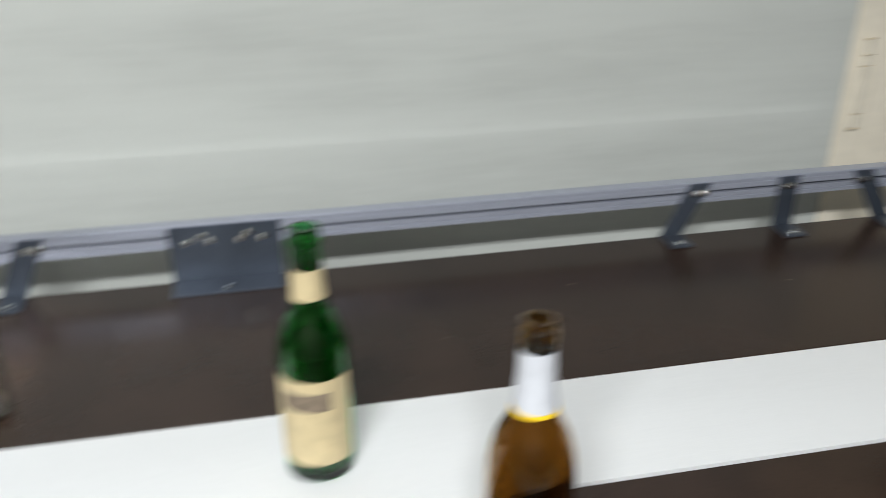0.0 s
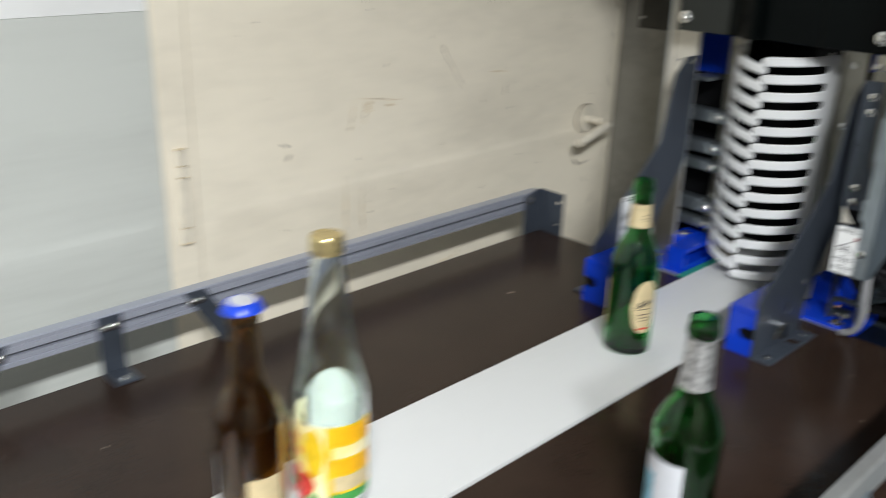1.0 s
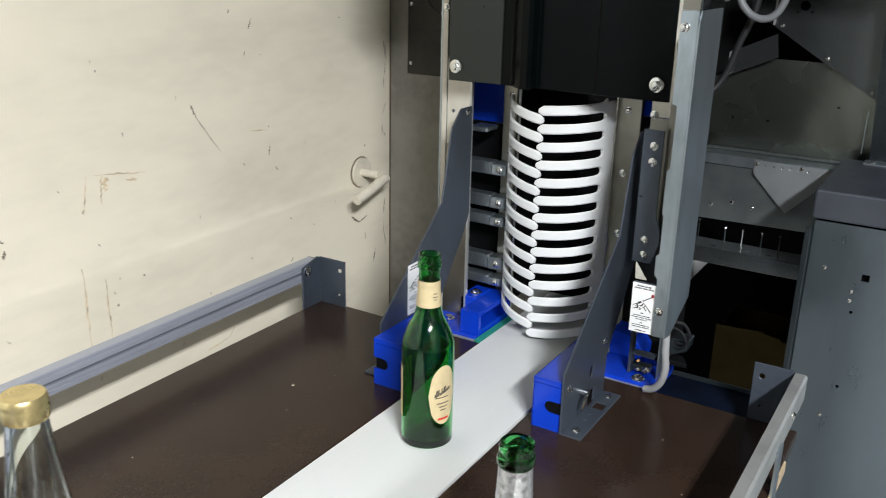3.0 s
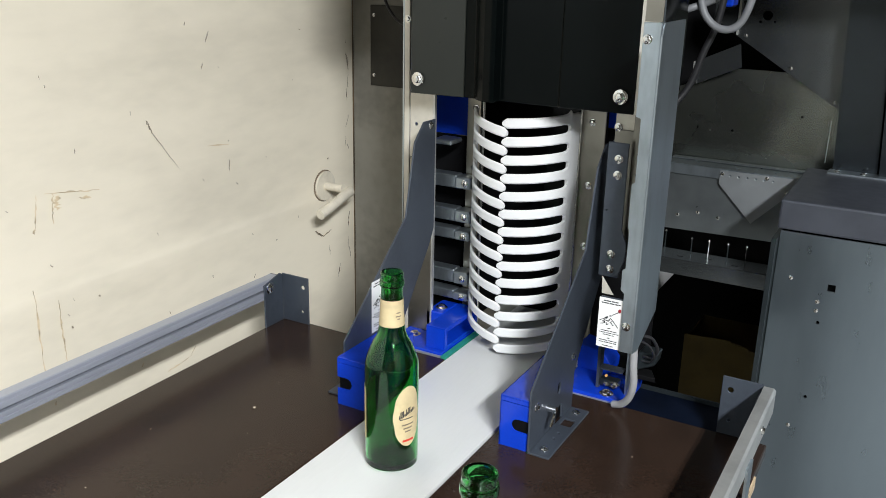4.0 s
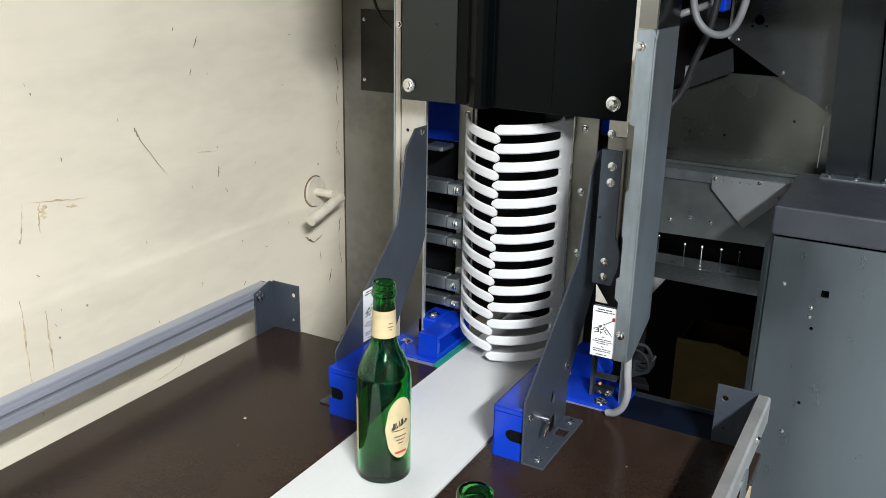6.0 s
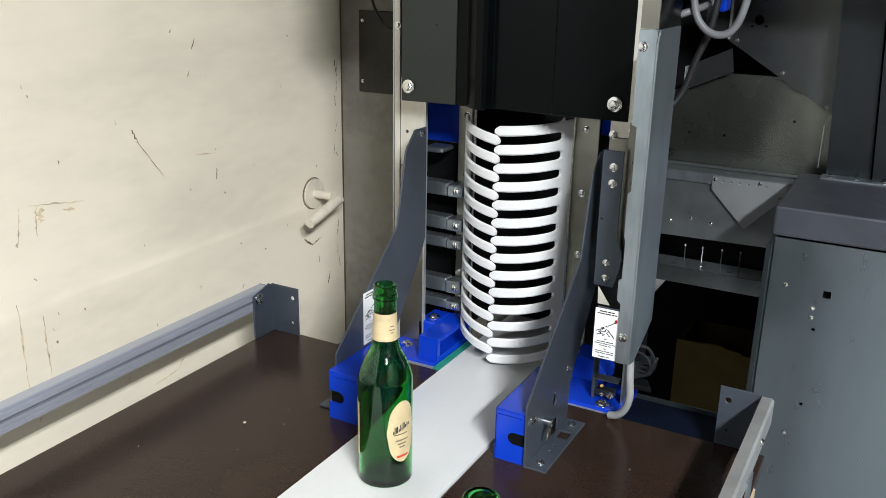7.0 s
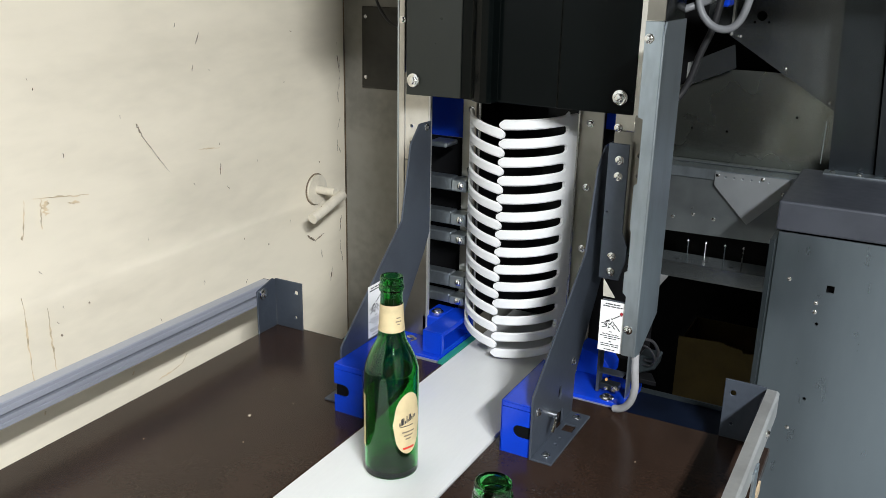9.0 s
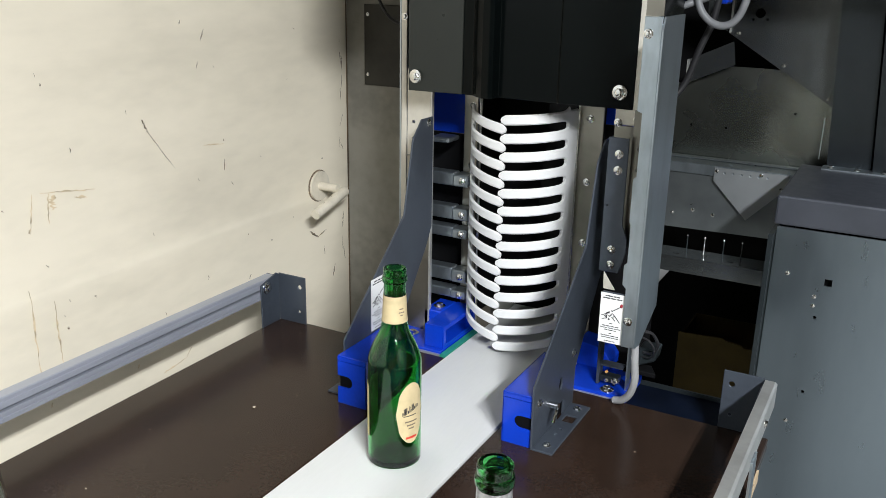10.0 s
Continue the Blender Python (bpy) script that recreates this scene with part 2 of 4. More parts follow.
def screw_mesh(r, h, washer):
    """A hexagon head bolt with a domed top on a round washer, along +z."""
    bm = lathe([(0, 0), (washer, 0), (washer, h * 0.18), (washer * 0.9, h * 0.26), (r * 0.8, h * 0.26)], n=18)
    head = lathe([(r * 1.05, h * 0.24), (r * 1.05, h * 0.80), (r * 0.9, h * 0.94), (r * 0.45, h), (0, h * 1.02)], n=6)
    merge(bm, head)
    bmesh.ops.recalc_face_normals(bm, faces=bm.faces[:])
    me = bpy.data.meshes.new("screw")
    bm.to_mesh(me)
    bm.free()
    for p in me.polygons:
        p.use_smooth = True
    me.set_sharp_from_angle(angle=radians(38))
    me.materials.append(SCREW)
    return me


SMALL_SCREW, BIG_SCREW, TINY_SCREW = screw_mesh(0.0042, 0.004, 0.006), screw_mesh(0.0062, 0.006, 0.0105), screw_mesh(0.0026, 0.0025, 0.0036)


def screw(parent, x, y, z, facing="-y", mesh=None, name="screw"):
    ob = new(name, mesh or SMALL_SCREW)
    turn = {"-y": (90, 0, 0), "+z": (0, 0, 0), "+x": (0, 90, 0), "-x": (0, -90, 0)}[facing]
    ob.parent = parent
    ob.matrix_basis = pose(x, y, z, *turn)
    return ob

# ---- body ----
def ap(name, bm, material, parent, label="", smooth=False):
    """A part whose mesh is written in the world's own metres."""
    ob = part(name, bm, material, parent, label, smooth)
    top = parent.matrix_basis if parent.parent is None else parent.parent.matrix_basis
    if parent.type == "EMPTY":
        ob.matrix_parent_inverse = top.inverted()
    return ob


def asc(parent, x, y, z, facing="-y", mesh=None, name="screw"):
    ob = screw(parent, x, y, z, facing, mesh, name)
    if parent.type == "EMPTY":
        ob.matrix_parent_inverse = parent.matrix_basis.inverted()
    return ob


# ---- room ----
FLOOR_Z = -0.88
WALL = -0.547
setting(mesh_ob("floor", box(-0.7, 2.7, -4.2, 2.4, FLOOR_Z - 0.1, FLOOR_Z), FLOOR), "grey concrete floor under the machines", "floor")
# ceiling and ROOM walls are out of view and only hold down the bounce
setting(mesh_ob("ceiling", box(-0.7, 2.7, -4.2, 2.4, 2.3, 2.4), ROOM), "plain unseen ceiling, darkened to limit bounce light", "ceiling")
setting(mesh_ob("wall_west", box(-0.7, WALL - 0.004, -4.2, 2.4, FLOOR_Z, 2.3), PANEL), "white painted wall behind the doors", "wall")
setting(mesh_ob("wall_east", box(2.6, 2.7, -4.2, 2.4, FLOOR_Z, 2.3), ROOM), "plain unseen side wall, darkened to limit bounce light", "wall")
setting(mesh_ob("wall_south", box(-0.54, 2.6, -4.2, -4.1, FLOOR_Z, 2.3), ROOM), "plain unseen end wall, darkened to limit bounce light", "wall")
setting(mesh_ob("wall_north", box(-0.54, 2.6, 1.9, 2.0, FLOOR_Z, 2.3), ROOM), "plain unseen wall behind the machines, darkened to limit bounce light", "wall")


def wall_depth(y, z, bead_z, seed, amp):
    d = 0.0022 * math.exp(-((z - bead_z) / (0.011 if z > bead_z else 0.034)) ** 2)
    d += amp * noise.noise(Vector((y * 2.2 + seed, z * 3.1, seed)))
    return d + amp * 0.3 * noise.noise(Vector((y * 7 + seed, z * 8, seed + 4)))


def wall_sheet(y0, y1, z0, z1, thick, bead_z, n_y, seed, amp):
    """A sheet on the west wall with a pressed bead along it and slight dents."""
    bm = bmesh.new()
    zs = sorted({*[z0 + (z1 - z0) * i / 46 for i in range(47)], *[bead_z + d for d in (-0.06, -0.045, -0.03, -0.02, -0.01, 0, 0.003, 0.006, 0.009, 0.013, 0.018)]})
    rows = []
    for z in zs:
        row = []
        for j in range(n_y + 1):
            y = y0 + (y1 - y0) * j / n_y
            d = wall_depth(y, z, bead_z, seed, amp)
            edge = min(y - y0, y1 - y, z - z0, z1 - z)
            row.append(bm.verts.new((WALL + d * min(1, edge / 0.03), y, z)))
        rows.append(row)
    for p, q in zip(rows, rows[1:]):
        for j in range(n_y):
            bm.faces.new((p[j], p[j + 1], q[j + 1], q[j]))
    geo = bmesh.ops.extrude_face_region(bm, geom=bm.faces[:])
    for v in [g for g in geo["geom"] if isinstance(g, bmesh.types.BMVert)]:
        v.co.x = WALL - thick
    return bm


left_sheet = mesh_ob("wall_panel", wall_sheet(-4.0, -0.556, FLOOR_Z + 0.01, 0.459, 0.003, 0.139, 120, 3.0, 0.004), PANEL, smooth=True)
setting(left_sheet, "grey-white painted sheet wall panel with a pressed bead", "wall panel")
door = setting(mesh_ob("door_1", wall_sheet(-0.5, 0.5835, FLOOR_Z + 0.01, 1.25, 0.003, 0.137, 70, 8.0, 0.0035), DOOR, smooth=True),
               "cream painted steel door with scuffs and rust streaks", "door")
setting(mesh_ob("trim", box(-0.55, -0.544, -0.554, -0.502, FLOOR_Z + 0.01, 1.25, 0.0015), DOOR), "cream painted door frame strip", "trim")
jamb = mesh_ob("wall_corner", box(-0.546, -0.19, 0.585, 0.605, FLOOR_Z, 2.3, 0.002), GREYWALL)
setting(jamb, "grey painted sheet wall beside the door", "wall")
setting(mesh_ob("trim", box(-0.5465, -0.5445, 0.5838, 0.5848, FLOOR_Z + 0.01, 1.25), GAP), "dirt-filled gap beside the door edge", "trim")
setting(mesh_ob("wall_upper", box(-0.549, -0.5462, -4.0, -0.558, 0.4595, 2.29), WALLWHITE), "white painted wall above the sheet panel", "wall")
# barrel hinge on the frame strip
for z0, z1 in ((0.108, 0.131), (0.133, 0.212), (0.214, 0.230), (0.232, 0.256)):
    part("hinge_knuckle", rod((-0.5425, -0.527, z0), (-0.5425, -0.527, z1), 0.007, 14), HANDLEPAINT, door, "", True)
for hz in (0.257, 0.231, 0.213, 0.132, 0.1065):
    part("hinge_seam", box(-0.5435, -0.5352, -0.534, -0.520, hz - 0.0007, hz + 0.0007, 0.0003), RUST, door, "brown grime in the seam")
# lever handle
part("handle_rosette", rod((WALL - 0.001, 0.476, 0.166), (WALL + 0.007, 0.476, 0.166), 0.031, 28), HANDLEPAINT, door, smooth=True)
part("handle_rosette_rim", lathe([(0.0312, 0.0002), (0.0335, 0.0002), (0.0335, 0.0022), (0.0312, 0.0022), (0.0312, 0.0002)], 36), DARKMARK, door, "thin dark outline ring round the rosette").matrix_basis = pose(WALL, 0.476, 0.166, 0, 90, 0)
part("handle_shank", rod((WALL + 0.006, 0.476, 0.166), (WALL + 0.05, 0.476, 0.166), 0.0085, 16), HANDLEPAINT, door, smooth=True)
part("handle_lever", tube([(WALL + 0.052, 0.497, 0.156), (WALL + 0.056, 0.47, 0.153), (WALL + 0.058, 0.43, 0.143), (WALL + 0.057, 0.388, 0.132)], 0.0105, 14), HANDLEPAINT, door, smooth=True)

for k, (ly0, ly1, lz) in enumerate(((0.486, 0.470, 0.167), (0.452, 0.438, 0.161), (0.424, 0.412, 0.154), (0.402, 0.394, 0.147))):
    part("worn_mark", tube([(WALL + 0.0555 + 0.001 * k * 0.5, ly0, lz - 0.0037), (WALL + 0.0565 + 0.001 * k * 0.5, (ly0 + ly1) / 2, lz - 0.0045), (WALL + 0.057 + 0.001 * k * 0.5, ly1, lz - 0.007)], 0.0012, 6), DARKMARK, door, "", True)

# scuffs and streaks on the door, thin films of dirt
random.seed(5)


def streak(y0, z0, y1, z1, w, material):
    bm = bmesh.new()
    n = 14
    d = Vector((0, y1 - y0, z1 - z0))
    s = Vector((0, -d.z, d.y)).normalized()
    a, b = [], []
    for i in range(n + 1):
        c = Vector((0, y0, z0)) + d * (i / n) + s * random.uniform(-0.4, 0.4) * w
        c.x = WALL + 0.0009 + wall_depth(c.y, c.z, 0.137, 8.0, 0.0035)
        h = w * random.uniform(0.12, 0.5) * (0.35 + math.sin(math.pi * (i + 0.5) / (n + 1)))
        a.append(bm.verts.new(c + s * h))
        b.append(bm.verts.new(c - s * h))
    for i in range(n):
        bm.faces.new((a[i], a[i + 1], b[i + 1], b[i]))
    return bm


for y0, z0, y1, z1, w in ((0.019, 0.367, 0.03, 0.346, 0.0035), (0.028, 0.348, 0.08, 0.278, 0.0014), (0.168, 0.498, 0.159, 0.480, 0.002), (0.150, 0.447, 0.146, 0.436, 0.002),
                          (0.200, 0.272, 0.198, 0.252, 0.0026), (0.443, 0.075, 0.47, 0.055, 0.004), (0.47, 0.055, 0.50, 0.066, 0.003), (0.565, 0.09, 0.558, 0.055, 0.003), (0.49, 0.03, 0.492, 0.01, 0.002),
                          (-0.106, 0.113, -0.104, 0.109, 0.003), (-0.16, 0.079, -0.157, 0.075, 0.003), (0.49, 0.222, 0.494, 0.219, 0.003), (-0.155, 0.442, -0.154, 0.438, 0.002),
                          (0.32, 0.09, 0.323, 0.087, 0.003), (0.25, 0.12, 0.252, 0.117, 0.003), (0.53, -0.02, 0.52, -0.05, 0.003), (-0.33, 0.215, -0.334, 0.203, 0.005), (-0.345, 0.236, -0.33, 0.226, 0.003)):
    mesh = part("scuff", streak(y0, z0, y1, z1, w, DARKMARK), DARKMARK, door)
for y0, z0, y1, z1, w in ((-0.163, 0.287, -0.169, 0.244, 0.004), (-0.156, 0.283, -0.159, 0.262, 0.010), (-0.19, 0.291, -0.2, 0.237, 0.0022), (-0.176, 0.29, -0.082, 0.276, 0.0025), (-0.12, 0.272, -0.098, 0.268, 0.004),
                          (-0.216, 0.155, -0.214, 0.022, 0.0030), (-0.178, 0.128, -0.175, 0.026, 0.0030), (0.15, 0.305, 0.20, 0.300, 0.002), (-0.2, 0.243, -0.202, 0.236, 0.004)):
    part("rust_streak", streak(y0, z0, y1, z1, w, RUST), RUST, door)

for y0, z0, y1, z1, w in ((0.090, -0.050, 0.076, -0.066, 0.002), (0.076, -0.066, 0.05, -0.070, 0.002), (0.05, -0.070, 0.02, -0.073, 0.003), (-0.03, -0.035, -0.035, -0.042, 0.003), (-0.20, -0.03, -0.204, -0.036, 0.003)):
    part("scuff", streak(y0, z0, y1, z1, w, RUST), RUST, door)
for k in range(11):
    z = random.uniform(-0.05, 0.5)
    part("scuff", streak(0.562 + random.uniform(-0.006, 0.006), z, 0.565 + random.uniform(-0.01, 0.004), z - random.uniform(0.006, 0.03), random.uniform(0.001, 0.0028), DARKMARK), DARKMARK, door)
for k in range(26):
    y, z = random.uniform(-0.45, 0.55), random.uniform(-0.05, 0.52)
    part("scuff", streak(y, z, y + random.uniform(-0.006, 0.006), z - random.uniform(0.002, 0.008), random.uniform(0.0006, 0.0018), DARKMARK), DARKMARK, door)

# ---- conveyor table ----
Y_FRONT, Y_BACK = -3.2, 0.188
table = thing("conveyor_table", 0, -1.5, FLOOR_Z, "dark brown film-faced plywood table with a white conveyor belt", "conveyor table")
ap("tabletop", box(-0.418, -0.0865, Y_FRONT, Y_BACK, -0.018, 0.0, 0.0015), PLY, table)
ap("tabletop", box(0.0865, 0.4185, Y_FRONT, Y_BACK, -0.018, 0.0, 0.0015), PLY, table)
ap("edge_strip", box(0.4190, 0.4215, Y_FRONT, 0.10, -0.018, -0.001), PLYEDGE, table, "raw plywood edge")
belt_profile = [(-3.15, 0.0012), (0.95, 0.0012)] + [(0.95 + 0.025 * math.sin(math.pi * i / 10), -0.0238 + 0.025 * math.cos(math.pi * i / 10)) for i in range(1, 10)]
belt_profile += [(0.95, -0.0488), (-3.15, -0.0488)] + [(-3.15 - 0.025 * math.sin(math.pi * i / 10), -0.0238 - 0.025 * math.cos(math.pi * i / 10)) for i in range(1, 10)]
ap("conveyor_belt", prism(belt_profile, "x", -0.084, 0.084), BELT, table, "white textured conveyor belt", True)
ap("belt_side_strip", box(-0.0965, -0.0855, 0.19, 0.33, -0.01, 0.0025), TEAL, table, "teal plastic strip")
for lx in (-0.38, 0.38):
    for ly in (-3.0, -1.4, 0.1):
        ap("leg", box(lx - 0.02, lx + 0.02, ly - 0.02, ly + 0.02, FLOOR_Z, -0.02, 0.003), DARKSTEEL, table)
ap("cross_beam", box(-0.40, 0.40, 0.08, 0.12, -0.09, -0.052), DARKSTEEL, table)
# dark tray behind the boards
ap("back_tray", box(-0.30, 0.395, 0.1895, 0.285, -0.03, -0.012, 0.002), NAVY, table)
ap("tray_lip", box(-0.30, 0.395, 0.285, 0.288, -0.03, -0.006), DARKSTEEL, table)

# ---- side rails ----
rail = thing("guide_rail", -0.43, -1.5, 0.05, "grey anodised aluminium profile rail along the wall side", "guide rail")
prof = [(-0.438, 0.051), (-0.418, 0.051), (-0.418, 0.0570), (-0.4192, 0.0575), (-0.4192, 0.0585), (-0.418, 0.059), (-0.418, 0.0655), (-0.429, 0.0655), (-0.429, 0.0700),
        (-0.418, 0.0700), (-0.418, 0.0775), (-0.4188, 0.078), (-0.4188, 0.0787), (-0.418, 0.0792), (-0.418, 0.0835), (-0.4195, 0.085), (-0.4365, 0.085), (-0.438, 0.0835)]
ap("profile", prism(prof, "y", -1.5612, 0.172), ALU, rail)
ap("profile", prism(prof, "y", Y_FRONT, -1.5622), ALU, rail)
# black lining that deepens the shade in the open groove
ap("slot_shade_strip", box(-0.4288, -0.4268, Y_FRONT, 0.165, 0.0657, 0.0698), BLACKCABLE, rail, "black strip standing for the shade in the slot")
ap("end_cap", box(-0.438, -0.418, 0.1722, 0.1742, 0.051, 0.085, 0.0006), BLACKCABLE, rail, "dark plastic end cap")


def end_bracket(x_in, x_out, y, side):
    b = thing("corner_bracket", (x_in + x_out) / 2, y, 0, "blue-grey folded steel corner bracket screwed to the rail", "bracket", "rail brackets")
    xf = x_out
    t = 0.003 * side
    lo, hi = min(xf, xf - t), max(xf, xf - t)
    if side < 0:
        ap("side_flange", prism([(0.130, 0), (0.178, 0), (0.178, 0.086), (0.172, 0.090), (0.130, 0.078)], "x", lo, hi, 0.0006), PLATE, b)
    else:
        ap("side_flange", prism([(0.145, 0), (0.178, 0), (0.178, 0.078), (0.145, 0.078)], "x", lo, hi, 0.0006), PLATE, b)
    xa, xb = min(x_in, x_out), max(x_in, x_out)
    ap("front_flange", prism([(xa, 0), (xb, 0), (xb, 0.087), (xa, 0.087)], "y", y - 0.003, y, 0.0006,
                             holes=[ring(x_in + 0.012 * (1 if x_out > x_in else -1), 0.068, 0.004), ring(x_in + 0.014 * (1 if x_out > x_in else -1), 0.022, 0.0025)]), PLATE, b)
    return b


bl = end_bracket(-0.360, -0.4178, 0.183, -1)
asc(bl, -0.4145, 0.145, 0.070, "+x", BIG_SCREW)
br = end_bracket(0.350, 0.4035, 0.190, 1)
asc(br, 0.4005, 0.168, 0.05, "-x", SMALL_SCREW)


def rail_bracket(y_top, y_foot, width, label):
    b = thing("rail_bracket", -0.40, y_foot, 0, label, "bracket", "rail brackets")
    w = width / 2
    ap("strap", prism([(y_foot - w, 0.0), (y_foot + w, 0.0), (y_top + w, 0.083), (y_top - w, 0.083)], "x", -0.4178, -0.4148, 0.0006), PLATE, b)
    ap("foot", box(-0.4148, -0.372, y_foot - w, y_foot + w, 0.0, 0.003, 0.0006), PLATE, b)
    for k in (-0.4, 0.4):
        asc(b, -0.4148, y_top + k * w, 0.068, "+x", SMALL_SCREW)
    asc(b, -0.385, y_foot, 0.003, "+z", SMALL_SCREW)
    return b


for yt, yf in ((-0.86, -0.90), (-0.712, -0.712), (-0.585, -0.535), (-1.81, -1.845)):
    rail_bracket(yt, yf, 0.034, "blue-grey steel strap bracket holding the rail")
splice = rail_bracket(-1.562, -1.562, 0.15, "wide blue-grey steel splice plate on the rail")
for k in (-0.05, -0.02, 0.02, 0.05):
    asc(splice, -0.4148, -1.562 + k, 0.06, "+x", SMALL_SCREW)

rail_r = thing("side_rail", 0.41, -1.4, 0.05, "bright bent steel channel rail on the open side", "guide rail")
ch = [(0.404, 0.050), (0.420, 0.050), (0.420, 0.083), (0.417, 0.086), (0.404, 0.086), (0.404, 0.0835), (0.4155, 0.0835), (0.4175, 0.0815), (0.4175, 0.0525), (0.404, 0.0525)]
ap("channel", prism(ch, "y", Y_FRONT, 0.186), SILVER, rail_r)
for yy in (0.02, -0.3, -0.9):
    ap("upright", box(0.4202, 0.4232, yy - 0.015, yy + 0.015, -0.06, 0.060), STEEL, rail_r)
    asc(rail_r, 0.4232, yy, -0.03, "+x")
asc(rail_r, 0.420, 0.10, 0.066, "+x")


# ---- warning sticker: a page with bars for the small print and a drawing ----
def sticker(parent, m, w, h):
    """A label page in its own x-z plane, facing -y, put in place by m."""
    def put(name, bm, material, lab=""):
        ob = part(name, bm, material, parent, lab)
        ob.matrix_basis = m
        ob.matrix_parent_inverse = parent.matrix_basis.inverted()
        return ob
    page = put("sticker", box(-w / 2, w / 2, -0.0004, 0, 0, h), PAPER, "white printed notice sticker")
    rows = [(0.945, 0.62), (0.90, 0.80), (0.40, 0.14), (0.345, 0.70), (0.305, 0.86), (0.265, 0.5), (0.20, 0.12), (0.15, 0.78), (0.11, 0.74), (0.04, 0.48)]
    for k, (fz, fw) in enumerate(rows):
        line, x = bmesh.new(), -w * fw / 2
        while x < w * fw / 2 - 0.001:
            step = min(w * (0.09 + 0.05 * ((k * 7 + int(x * 9e3)) % 4)), w * fw / 2 - x)
            hh = h * (0.0105 if k < 2 else 0.0072)
            box(x, x + step * 0.84, -0.0007, -0.0004, h * fz - hh, h * fz + hh, bm=line)
            x += step
        part("text_line", line, INK, page)
    pic = bmesh.new()
    rnd = random.Random(7)
    strokes = [(rnd.uniform(-0.24, 0.1), rnd.uniform(0.48, 0.67), rnd.uniform(-0.1, 0.1), rnd.uniform(-0.05, 0.05)) for k in range(22)]
    for u, v, du, dv in strokes + [(-0.42, 0.54, 0.22, 0.05), (-0.38, 0.47, 0.2, 0.03), (0.05, 0.60, 0.2, -0.1), (0.25, 0.50, 0.1, -0.06), (0.06, 0.67, 0.28, 0.09)]:
        rod((u * w, -0.0006, v * h), ((u + du) * w, -0.0006, (v + dv) * h), 0.00055, 5, bm=pic)
    part("drawing", pic, INK, page)
    part("red_mark", prism(ring(0.37 * w, 0.785 * h, 0.0020, 0.0028, 12), "y", -0.0008, -0.0004), DARKRED, page)
    return page


# ---- guard brackets with blue sensor boxes ----
PLATE_POLY = [(-0.006, 0.0), (-0.006, 0.09), (0.160, 0.238), (0.185, 0.352), (0.212, 0.380), (0.258, 0.380), (0.258, 0.20), (0.232, 0.172), (0.149, 0.058), (0.147, 0.0)]


